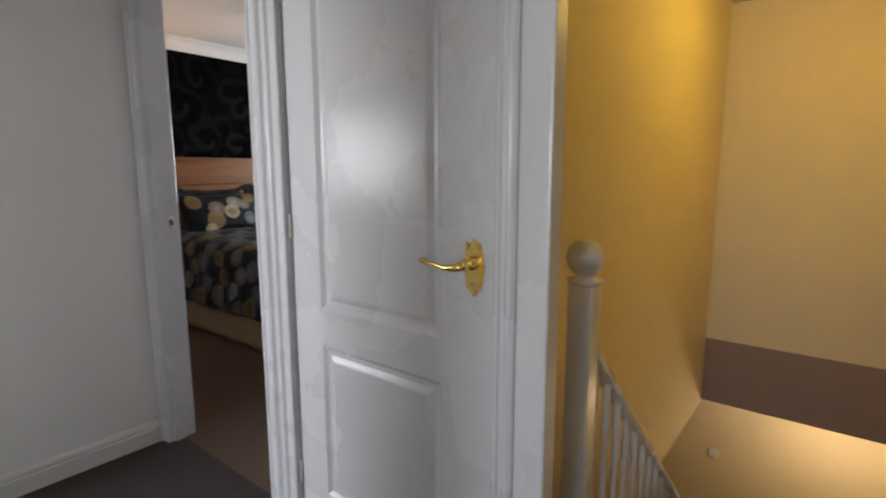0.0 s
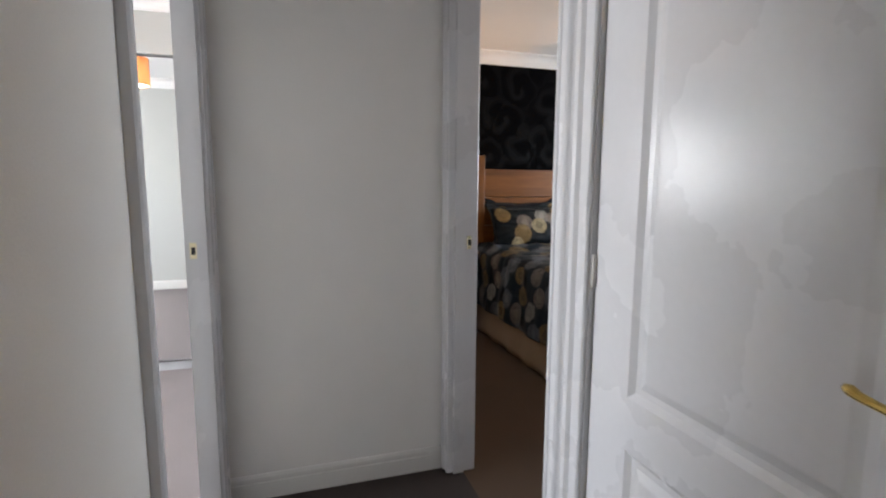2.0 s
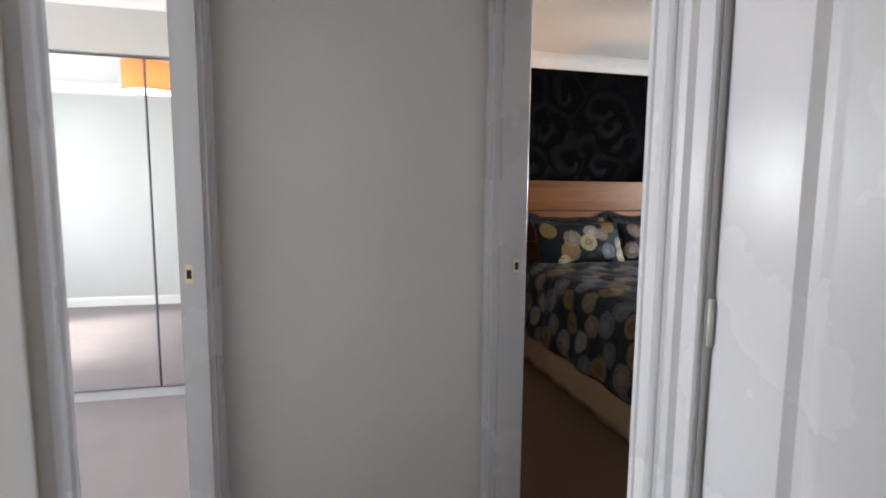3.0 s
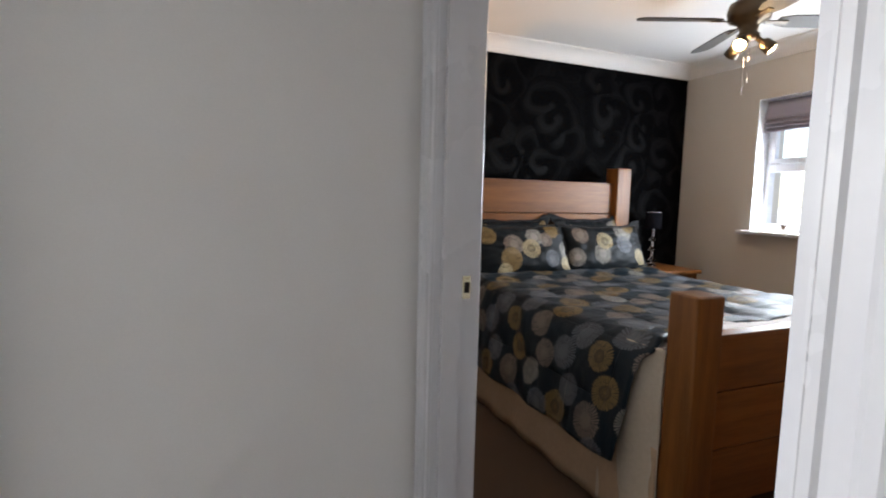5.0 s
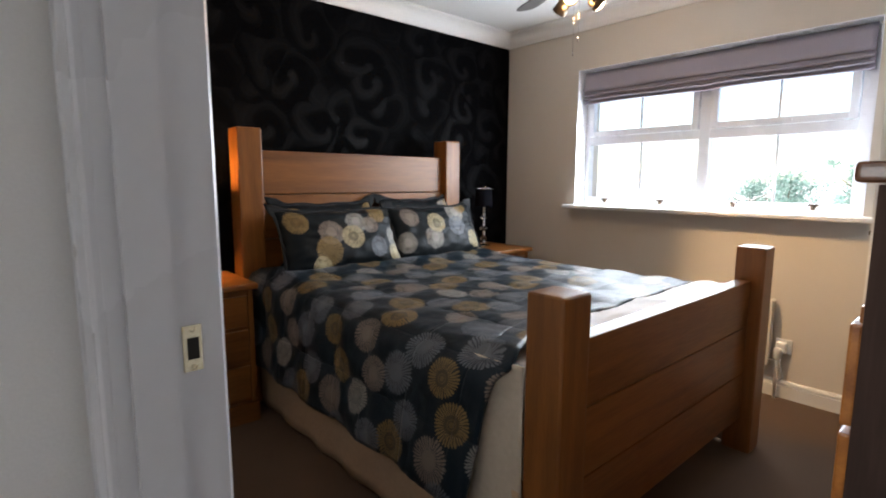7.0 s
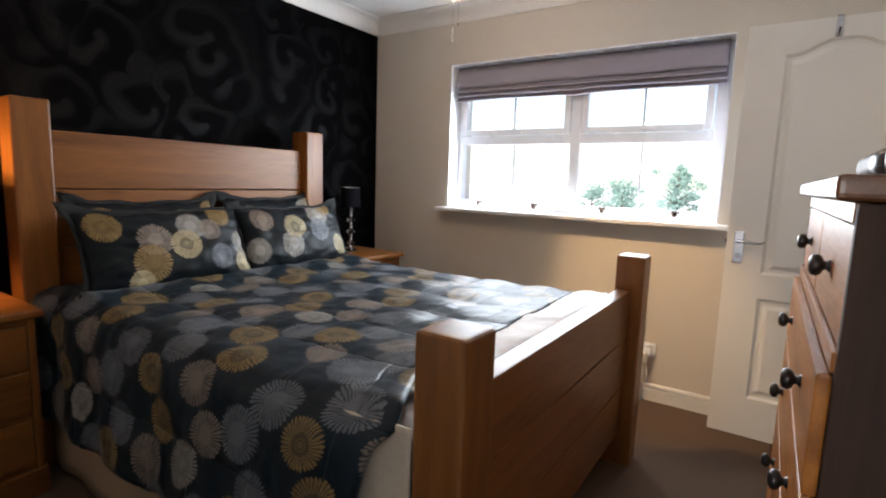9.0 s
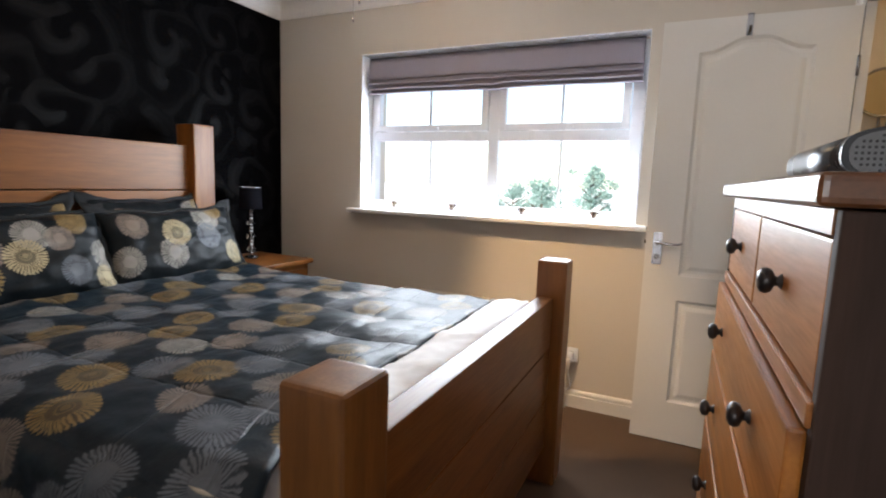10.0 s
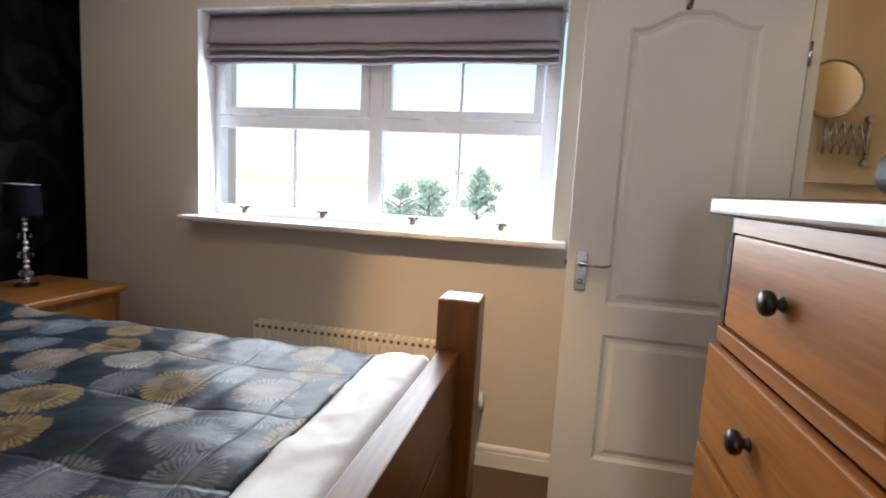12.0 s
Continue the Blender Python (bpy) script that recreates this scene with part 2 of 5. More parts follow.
def black_wallpaper():
    m = bpy.data.materials.new("black_embossed_wallpaper")
    m.use_nodes = True
    n, l = m.node_tree.nodes, m.node_tree.links
    b = n["Principled BSDF"]
    tc = n.new("ShaderNodeTexCoord")
    warp = n.new("ShaderNodeTexNoise")
    warp.inputs["Scale"].default_value = 2.2
    l.new(tc.outputs["Object"], warp.inputs["Vector"])
    mixv = n.new("ShaderNodeVectorMath")
    mixv.operation = "MULTIPLY_ADD"
    l.new(warp.outputs["Color"], mixv.inputs[0])
    mixv.inputs[1].default_value = (0.3, 0.3, 0.3)
    l.new(tc.outputs["Object"], mixv.inputs[2])
    vo = n.new("ShaderNodeTexVoronoi")
    vo.inputs["Scale"].default_value = 3.6
    l.new(mixv.outputs[0], vo.inputs["Vector"])
    d = n.new("ShaderNodeVectorMath")
    d.operation = "SUBTRACT"
    l.new(mixv.outputs[0], d.inputs[0])
    l.new(vo.outputs["Position"], d.inputs[1])
    sp = n.new("ShaderNodeSeparateXYZ")
    l.new(d.outputs[0], sp.inputs[0])
    ang = math_node(n, l, "ARCTAN2", sp.outputs[2], sp.outputs[1])
    ph = math_node(n, l, "MULTIPLY_ADD", vo.outputs["Distance"], 11.0, ang)
    fade = n.new("ShaderNodeMapRange")
    fade.inputs[1].default_value, fade.inputs[2].default_value = 0.25, 0.95
    fade.inputs[3].default_value, fade.inputs[4].default_value = 1.0, 0.0
    l.new(vo.outputs["Distance"], fade.inputs[0])
    curl = math_node(n, l, "MULTIPLY", math_node(n, l, "SINE", ph), fade.outputs[0])
    fine = math_node(n, l, "SINE", math_node(n, l, "MULTIPLY_ADD", vo.outputs["Distance"], 60.0, math_node(n, l, "MULTIPLY", ang, 9.0)))
    k = math_node(n, l, "MULTIPLY_ADD", fine, 0.12, curl)
    r = n.new("ShaderNodeMapRange")
    r.inputs[1].default_value, r.inputs[2].default_value = -0.2, 1.0
    l.new(k, r.inputs[0])
    mix = n.new("ShaderNodeMix")
    mix.data_type = "RGBA"
    mix.inputs[6].default_value, mix.inputs[7].default_value = (0.0014, 0.0014, 0.0019, 1), (0.0034, 0.0034, 0.0042, 1)
    l.new(r.outputs[0], mix.inputs[0])
    l.new(mix.outputs[2], b.inputs["Base Color"])
    rr = n.new("ShaderNodeMapRange")
    rr.inputs[3].default_value, rr.inputs[4].default_value = 0.8, 0.42
    sl = n.new("ShaderNodeMapRange")
    sl.inputs[3].default_value, sl.inputs[4].default_value = 0.03, 0.06
    l.new(r.outputs[0], sl.inputs[0])
    l.new(sl.outputs[0], b.inputs["Specular IOR Level"])
    l.new(r.outputs[0], rr.inputs[0])
    l.new(rr.outputs[0], b.inputs["Roughness"])
    bp = n.new("ShaderNodeBump")
    bp.inputs["Strength"].default_value, bp.inputs["Distance"].default_value = 0.4, 0.003
    l.new(r.outputs[0], bp.inputs["Height"])
    l.new(bp.outputs["Normal"], b.inputs["Normal"])
    return m


WALL = material("cream_wall_paint", (0.565, 0.515, 0.455), 0.75, var=0.03, bump=0.15, bump_scale=260, fine=0.02)
LANDING = material("magnolia_landing_paint", (0.79, 0.775, 0.755), 0.75, var=0.03, bump=0.15, bump_scale=260, fine=0.02)
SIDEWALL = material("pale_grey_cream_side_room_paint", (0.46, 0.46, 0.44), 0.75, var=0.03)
ENSUITE = material("warm_cream_ensuite_paint", (0.74, 0.62, 0.45), 0.6, var=0.04)
YELLOW = material("warm_cream_stair_paint", (0.72, 0.62, 0.45), 0.7, var=0.04, bump=0.15, bump_scale=260, fine=0.02)
MAUVE = material("mauve_trimmer_paint", (0.28, 0.21, 0.2), 0.7, var=0.05)
CEIL = material("white_ceiling_paint", (0.78, 0.77, 0.76), 0.85, var=0.02, bump=0.1)
GLOSS = material("white_gloss_paint", (0.64, 0.64, 0.66), 0.27, var=0.03, scale=3, bump=0.08, bump_scale=60, fine=0.01)
SATIN = material("white_satin_paint", (0.68, 0.665, 0.64), 0.38, var=0.03, scale=4, bump=0.08, bump_scale=90, fine=0.01)
UPVC = material("white_upvc", (0.80, 0.82, 0.88), 0.28, var=0.01, fine=0.0)
CARPET = material("brown_carpet", (0.095, 0.056, 0.034), 0.95, var=0.22, scale=4, bump=0.9, bump_scale=420, fine=0.35, sheen=0.04)
CARPET_DARK = material("dark_brown_carpet", (0.04, 0.03, 0.027), 0.95, var=0.25, scale=5, bump=0.9, bump_scale=420, fine=0.35)
CARPET_GREY = material("mauve_grey_carpet", (0.21, 0.18, 0.18), 0.95, var=0.12, scale=5, bump=0.9, bump_scale=420, fine=0.3)
PAPER = black_wallpaper()
PINE_X = wood("waxed_pine_along_x", (0.235, 0.090, 0.021), (0.105, 0.034, 0.008), "x")
PINE_Y = wood("waxed_pine_along_y", (0.235, 0.090, 0.021), (0.105, 0.034, 0.008), "y")
PINE_Z = wood("waxed_pine_upright", (0.235, 0.090, 0.021), (0.105, 0.034, 0.008), "z")
CHEST_Y = wood("antique_pine_along_y", (0.40, 0.145, 0.026), (0.17, 0.052, 0.009), "y", 0.36)
# Darker pine for the slab: its edge's shade is put into the colour.
CHEST_TOP = wood("shaded_antique_pine_top", (0.15, 0.055, 0.018), (0.055, 0.018, 0.006), "y", 0.3, coat=0.3)
# Near-black copy of the drawer pine: the shade on the ends is in the colour.
CHEST_SHADED = wood("shaded_antique_pine_upright", (0.040, 0.017, 0.009), (0.014, 0.006, 0.004), "z", 0.7, coat=0.0)
BRASS = material("polished_brass", (0.83, 0.6, 0.2), 0.2, metal=1.0, var=0.06, bump=0.1, bump_scale=80)
CHROME = material("brushed_chrome", (0.48, 0.48, 0.51), 0.25, metal=1.0, var=0.05)
IRON = material("dark_pewter_knob", (0.05, 0.045, 0.045), 0.3, metal=0.7, var=0.2)
DARKMETAL = material("dark_bronze_metal", (0.10, 0.075, 0.05), 0.35, metal=0.9, var=0.15)
SHEET = material("white_cotton", (0.88, 0.89, 0.92), 0.85, var=0.03, bump=0.4, bump_scale=30, fine=0.03)
VALANCE = material("beige_valance_cloth", (0.42, 0.30, 0.20), 0.9, var=0.1, bump=0.3, bump_scale=60)
BLIND = material("mauve_grey_blind_cloth", (0.31, 0.285, 0.345), 0.85, var=0.05, bump=0.4, bump_scale=300, fine=0.06)
GREYPAINT = material("light_grey_paint", (0.45, 0.46, 0.47), 0.5)
BLACK = material("black_plastic", (0.012, 0.012, 0.014), 0.35)
def chain_flowers():
    """Three wandering columns of overlapping flowers in one repeat of the cloth."""
    rnd = random.Random(12)
    res = []
    for col in range(3):
        for k in range(6):
            if (col, k) == (0, 4):
                continue
            hue = ("gold", "grey", "mauve", "grey", "pale", "gold", "grey", "mauve")[(k * 3 + col * 2) % 8]
            u = 0.10 + 0.22 * col + (0.045 if k % 2 else -0.035) + rnd.uniform(-0.012, 0.012)
            v = 0.06 + 0.127 * k + 0.05 * col + rnd.uniform(-0.012, 0.012)
            res.append(((u, v), rnd.uniform(0.066, 0.084), hue, {"gold": 1, "pale": 0.6}.get(hue, 0.15)))
    rnd.shuffle(res)
    return res


QUILT_FLOWERS = chain_flowers()
PILLOW_NEAR = [((0.086, 0.268), 0.062, "gold", 0.6), ((0.27, 0.196), 0.07, "mauve", 0), ((0.44, 0.255), 0.06, "pale", 0), ((0.40, 0.165), 0.066, "cream", 1), ((0.24, 0.093), 0.072, "gold", 0.4),
               ((0.19, 0.015), 0.05, "cream", 0), ((0.56, 0.093), 0.054, "grey", 0), ((0.60, 0.30), 0.055, "gold", 0.5), ((0.70, 0.15), 0.06, "pale", 0), ((0.68, 0.06), 0.045, "cream", 0), ((0.53, 0.23), 0.05, "mauve", 0)]
PILLOW_FAR = [((0.12, 0.265), 0.06, "mauve", 0), ((0.50, 0.285), 0.07, "pale", 0), ((0.48, 0.185), 0.066, "grey", 0), ((0.27, 0.115), 0.066, "pale", 0), ((0.31, 0.215), 0.066, "cream", 1),
              ((0.62, 0.09), 0.055, "cream", 0.6), ((0.57, 0.33), 0.05, "gold", 0.5), ((0.06, 0.10), 0.06, "pale", 0)]
QUILT = flower_cloth("flowered_quilt_cloth", (0.0050, 0.0115, 0.0195), (0.0075, 0.0165, 0.0260), QUILT_FLOWERS, (0.66, 0.762), True, 0.85)
PILLOWCLOTH = flower_cloth("flowered_pillow_cloth", (0.003, 0.0055, 0.0085), (0.005, 0.009, 0.0125), PILLOW_NEAR, (3, 3), False)
PILLOWCLOTH_FAR = flower_cloth("flowered_pillow_cloth_far", (0.003, 0.0055, 0.0085), (0.005, 0.009, 0.0125), PILLOW_FAR, (3, 3), False)
DARKCLOTH = material("dark_teal_cotton", (0.003, 0.005, 0.0075), 0.85, var=0.15, bump=0.3, bump_scale=60)


def clear(name, color=(1, 1, 1), rough=0.0, ior=1.45):
    m = bpy.data.materials.new(name)
    m.use_nodes = True
    b = m.node_tree.nodes["Principled BSDF"]
    b.inputs["Base Color"].default_value = (*color, 1)
    b.inputs["Roughness"].default_value = rough
    b.inputs["Transmission Weight"].default_value = 1
    b.inputs["IOR"].default_value = ior
    return m


def plain(name, color, rough=0.5, metal=0.0, emit=0.0):
    m = bpy.data.materials.new(name)
    m.use_nodes = True
    b = m.node_tree.nodes["Principled BSDF"]
    b.inputs["Base Color"].default_value = (*color, 1)
    b.inputs["Roughness"].default_value = rough
    b.inputs["Metallic"].default_value = metal
    if emit:
        b.inputs["Emission Color"].default_value = (*color, 1)
        b.inputs["Emission Strength"].default_value = emit
    return m


GLASS = clear("window_glass", ior=1.08)
CRYSTAL = clear("crystal_glass", (0.92, 0.94, 0.96), 0.02, 1.5)
MIRROR = plain("mirror_silver", (0.86, 0.88, 0.88), 0.02, 1.0)
BULB = plain("lit_bulb_glass", (1.0, 0.78, 0.45), 0.4, 0.0, 8.0)
# Near-black colour that stands for the shade in holes and hollows.
HOLE = plain("recess_shade", (0.02, 0.018, 0.016), 0.8)


# mesh helpers
def bm_box(x0, x1, y0, y1, z0, z1, bm=None, bevel=0.0, seg=2):
    own = bmesh.new()
    m = Matrix.Translation(((x0 + x1) / 2, (y0 + y1) / 2, (z0 + z1) / 2)) @ Matrix.Diagonal((abs(x1 - x0), abs(y1 - y0), abs(z1 - z0), 1))
    bmesh.ops.create_cube(own, size=1, matrix=m)
    if bevel:
        bmesh.ops.bevel(own, geom=own.edges[:], offset=bevel, segments=seg, profile=0.6, affect="EDGES", clamp_overlap=True)
    if bm is None:
        return own
    return join(bm, own)


def join(bm, other):
    tmp = bpy.data.meshes.new("tmp")
    other.to_mesh(tmp)
    other.free()
    bm.from_mesh(tmp)
    bpy.data.meshes.remove(tmp)
    return bm


def bm_turn(profile, center=(0, 0, 0), n=24, axis="z", bm=None):
    """A body turned from (radius, height) pairs."""
    own = bmesh.new()
    rings = []
    for r, h in profile:
        if r < 1e-6:
            rings.append([own.verts.new((0, 0, h))])
        else:
            rings.append([own.verts.new((r * math.cos(2 * math.pi * i / n), r * math.sin(2 * math.pi * i / n), h)) for i in range(n)])
    for a, b in zip(rings, rings[1:]):
        for i in range(n):
            j = (i + 1) % n
            if len(a) == 1 and len(b) == 1:
                continue
            if len(a) == 1:
                f = (a[0], b[i], b[j])
            elif len(b) == 1:
                f = (a[i], a[j], b[0])
            else:
                f = (a[i], a[j], b[j], b[i])
            own.faces.new(f)
    for f in own.faces:
        f.smooth = True
    rot = {"z": Matrix(), "x": Matrix.Rotation(radians(90), 4, "Y"), "-x": Matrix.Rotation(radians(-90), 4, "Y"),
           "y": Matrix.Rotation(radians(-90), 4, "X"), "-y": Matrix.Rotation(radians(90), 4, "X")}[axis]
    bmesh.ops.transform(own, matrix=Matrix.Translation(center) @ rot, verts=own.verts)
    bmesh.ops.recalc_face_normals(own, faces=own.faces)
    return own if bm is None else join(bm, own)


def bm_tube(points, r, n=10, bm=None, cap=True):
    """A round bar along a line of points; r is one radius or one for each point."""
    own = bmesh.new()
    pts = [Vector(p) for p in points]
    rad = r if isinstance(r, (list, tuple)) else [r] * len(pts)
    prev = None
    rings = []
    for i, p in enumerate(pts):
        d = (pts[min(i + 1, len(pts) - 1)] - pts[max(i - 1, 0)]).normalized()
        side = d.cross(Vector((0, 0, 1)) if abs(d.z) < 0.9 else Vector((1, 0, 0))).normalized() if prev is None else (prev - d * prev.dot(d)).normalized()
        prev = side
        up = side.cross(d)
        rings.append([own.verts.new(p + (side * math.cos(2 * math.pi * k / n) + up * math.sin(2 * math.pi * k / n)) * rad[i]) for k in range(n)])
    for a, b in zip(rings, rings[1:]):
        for k in range(n):
            own.faces.new((a[k], a[(k + 1) % n], b[(k + 1) % n], b[k])).smooth = True
    if cap:
        own.faces.new(rings[0])
        own.faces.new(rings[-1])
    bmesh.ops.recalc_face_normals(own, faces=own.faces)
    return own if bm is None else join(bm, own)


def bm_extrude(outline, axis, a, b, bm=None, smooth=False):
    """A flat outline drawn out from a to b along the axis; the outline gives the other two coordinates in xyz order."""
    own = bmesh.new()

    def at(u, v, w):
        return {"x": (w, u, v), "y": (u, w, v), "z": (u, v, w)}[axis]
    lo = [own.verts.new(at(u, v, a)) for u, v in outline]
    hi = [own.verts.new(at(u, v, b)) for u, v in outline]
    own.faces.new(lo)
    own.faces.new(hi)
    k = len(outline)
    for i in range(k):
        f = own.faces.new((lo[i], lo[(i + 1) % k], hi[(i + 1) % k], hi[i]))
        f.smooth = smooth
    bmesh.ops.recalc_face_normals(own, faces=own.faces)
    return own if bm is None else join(bm, own)


def obj(name, bm, mat, smooth=False):
    me = bpy.data.meshes.new(name)
    if smooth:
        for f in bm.faces:
            f.smooth = True
    bm.to_mesh(me)
    bm.free()
    me.materials.append(mat)
    return new(name, me)


def part(name, bm, mat, parent, label=""):
    ob = obj(name, bm, mat)
    ob.parent = parent
    ob.matrix_parent_inverse = parent.matrix_world.inverted()
    return tagged(ob, label) if label else ob


def thing(name, at, label, category, group=""):
    e = new(name)
    e.empty_display_size = 0.1
    e.matrix_world = Matrix.Translation(at)
    bpy.context.view_layer.update()
    return tagged(e, label, category, group)


def structure(name, bm, mat, label="", category=""):
    return tagged(obj(name, bm, mat), label, category, kind="structure")


def boxes(name, mat, items, label="", category=""):
    bm = bmesh.new()
    for it in items:
        bm_box(*it, bm=bm)
    return structure(name, bm, mat, label, category)


# large structure
CH = 2.39
DY = 2.80           # landing face of the wall with the bedroom opening and the white door
LY = 1.885           # landing face of the opposite wall
T = CH + 0.1
boxes("wall_black", PAPER, [(-6.22, -6.1, 2.905, 6.0, -0.02, T)], "black wallpapered feature wall with embossed swirls", "wall")
boxes("wall_window", WALL, [(-6.22, -5.42, 6.0, 6.3, -0.02, T), (-3.705, -2.26, 6.0, 6.3, -0.02, T),
                            (-5.42, -3.705, 6.0, 6.3, -0.02, 1.02), (-5.42, -3.705, 6.0, 6.3, 2.018, T)],
      "cream painted bedroom wall round the window", "wall")
boxes("window_reveal", UPVC, [(-5.42, -5.416, 5.998, 6.12, 1.02, 2.018), (-3.709, -3.705, 5.998, 6.12, 1.02, 2.018), (-5.416, -3.709, 5.998, 6.12, 2.014, 2.018)],
      "white painted window reveal", "window")
boxes("wall_ensuite", WALL, [(-2.9, -2.8, 2.905, 5.18, -0.02, T), (-2.9, -2.872, 5.84, 6.0, -0.02, T),
                             (-2.9, -2.8, 5.18, 5.84, 2.02, T)], "cream painted wall with the ensuite opening", "wall")
boxes("wall_ensuite_inside", ENSUITE, [(-2.872, -2.34, 5.96, 5.998, 0.0, CH), (-2.34, -2.27, 4.2, 5.998, -0.02, CH), (-2.796, -2.34, 4.2, 4.3, 0, CH)], "warm cream ensuite wall", "wall")
boxes("wall_south", WALL, [(-6.22, -3.965, 2.80, 2.905, -0.02, T)], "cream painted bedroom wall", "wall")
boxes("wall_landing_end", LANDING, [(-3.965, -3.865, LY, 2.905, -0.02, T)], "magnolia painted landing end wall", "wall")
boxes("wall_landing_doors", LANDING, [(-3.865, -3.83, DY, 2.905, -0.02, T), (-2.94, -2.83, DY, 2.905, -0.02, T),
                                      (-2.015, -1.965, DY, 2.905, -0.02, T), (-3.83, -2.94, DY, 2.905, 2.03, T),
                                      (-2.83, -2.015, DY, 2.905, 2.03, T), (-2.8, -2.26, 3.3, 3.35, 0, CH)], "magnolia painted landing wall with doorways", "wall")
boxes("wall_landing_side", LANDING, [(-5.9, -3.772, 1.815, LY, -0.02, T), (-2.845, -1.9, 1.815, LY, -0.02, T),
                                     (-3.772, -2.845, 1.815, LY, 2.03, T), (-1.9, -1.0, 1.815, LY, 2.03, T),
                                     (-1.0, -0.68, 1.815, LY, -0.02, T)], "magnolia painted landing side wall", "wall")
boxes("ceiling", CEIL, [(-6.5, -0.5, -1.5, 6.3, CH, T)], "flat white painted ceiling", "ceiling")
boxes("floor_bedroom", CARPET, [(-6.22, -2.8, 2.86, 6.0, -0.12, 0.0)], "brown cut-pile bedroom carpet", "floor")
boxes("floor_landing", CARPET_DARK, [(-4.0, -0.7, 1.82, 2.86, -0.12, 0.0), (-2.16, -0.7, 2.86, 3.32, -0.12, 0.0)], "dark brown landing carpet", "floor")
boxes("floor_side_room", CARPET_GREY, [(-6.5, -2.5, -1.4, 1.82, -0.12, 0.0)], "mauve grey bedroom carpet", "floor")
boxes("floor_back_room", CARPET_GREY, [(-2.5, -0.6, -1.4, 1.82, -0.12, 0.0)], "mauve grey carpet behind the landing", "floor")
boxes("floor_ensuite", GREYPAINT, [(-2.8, -2.27, 2.905, 6.0, -0.12, -0.002)], "pale ensuite floor", "floor")
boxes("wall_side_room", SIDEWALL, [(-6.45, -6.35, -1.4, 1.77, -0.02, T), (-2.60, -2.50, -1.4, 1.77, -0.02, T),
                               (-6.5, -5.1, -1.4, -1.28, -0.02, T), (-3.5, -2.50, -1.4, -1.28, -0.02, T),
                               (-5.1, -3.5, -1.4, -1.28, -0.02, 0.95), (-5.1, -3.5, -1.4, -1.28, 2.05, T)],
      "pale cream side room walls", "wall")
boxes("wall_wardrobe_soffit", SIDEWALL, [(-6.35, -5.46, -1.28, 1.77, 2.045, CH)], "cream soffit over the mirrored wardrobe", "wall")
# Unseen room behind the landing, added around the daylight fill.
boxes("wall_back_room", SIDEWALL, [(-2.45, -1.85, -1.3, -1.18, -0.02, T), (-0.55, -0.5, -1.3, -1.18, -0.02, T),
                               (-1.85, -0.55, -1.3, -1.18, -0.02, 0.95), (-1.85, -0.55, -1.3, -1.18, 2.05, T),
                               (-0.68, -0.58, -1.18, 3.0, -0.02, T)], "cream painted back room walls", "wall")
boxes("wall_stair_side", YELLOW, [(-2.26, -2.16, 2.907, 6.12, -0.5, T)], "warm cream stairwell side wall", "wall")
boxes("wall_stair_far", YELLOW, [(-2.16, -0.58, 6.0, 6.12, 0.0, T)], "warm cream stairwell far wall", "wall")
boxes("wall_stair_right", YELLOW, [(-0.68, -0.58, 3.0, 7.4, -2.7, T)], "warm cream stairwell wall", "wall")
boxes("stair_trimmer", MAUVE, [(-2.16, -0.68, 5.99, 6.12, -0.49, 0.0)], "mauve floor trimmer over the hall", "trimmer")
boxes("wall_hall", YELLOW, [(-4.2, -0.68, 7.3, 7.4, -2.7, -0.4), (-4.3, -4.2, 2.9, 7.4, -2.7, -0.4), (-4.3, -0.6, 2.8, 2.9, -2.7, -0.12)],
      "warm cream hall wall downstairs", "wall")
boxes("ceiling_hall", CEIL, [(-4.3, -2.26, 2.9, 7.4, -0.5, -0.4), (-2.26, -0.6, 6.12, 7.4, -0.5, -0.4)], "white hall ceiling", "ceiling")
boxes("floor_hall", CARPET_DARK, [(-4.3, -0.6, 2.8, 7.4, -2.72, -2.6)], "dark hall floor", "floor")


# trim
def casing_outline(w):
    return [(0, 0), (0, 0.010), (0.004, 0.014), (0.014, 0.014), (0.018, 0.010), (w * 0.5, 0.011), (w * 0.62, 0.019), (w * 0.78, 0.021),
            (w * 0.86, 0.017), (w - 0.004, 0.022), (w, 0.018), (w, 0)]


def casing(name, x, face, side, out, z1=2.08, w=0.066, label="white gloss moulded door casing"):
    """An upright moulded strip on a wall that faces along y; side: +1 grows to +x, out: the way that it stands proud."""
    bm = bm_extrude([(x + side * u, face + out * v) for u, v in casing_outline(w)], "z", 0, z1)
    return structure(name, bm, GLOSS, label, "door casing")


def casing_x(name, y, face, side, out, z1=2.08, w=0.066):
    bm = bm_extrude([(face + out * v, y + side * u) for u, v in casing_outline(w)], "z", 0, z1)
    return structure(name, bm, SATIN, "white painted door casing", "door casing")


def head_casing(name, x0, x1, face, out, z=2.03, w=0.066):
    return structure(name, bm_box(x0, x1, min(face, face + out * 0.02), max(face, face + out * 0.02), z, z + w, bevel=0.004), GLOSS,
                     "white gloss casing over the doorway", "door casing")


casing("trim_casing", -3.802, DY, -1, -1, w=0.06)
casing("trim_casing", -2.968, DY, 1, -1, w=0.078)
casing("trim_casing", -2.806, DY, -1, -1, w=0.080)
casing("trim_casing", -2.034, DY, 1, -1, w=0.060)
head_casing("trim_casing", -3.862, -2.89, DY, -1)
head_casing("trim_casing", -2.885, -1.95, DY, -1)
casing("trim_casing", -3.802, 2.905, -1, 1)
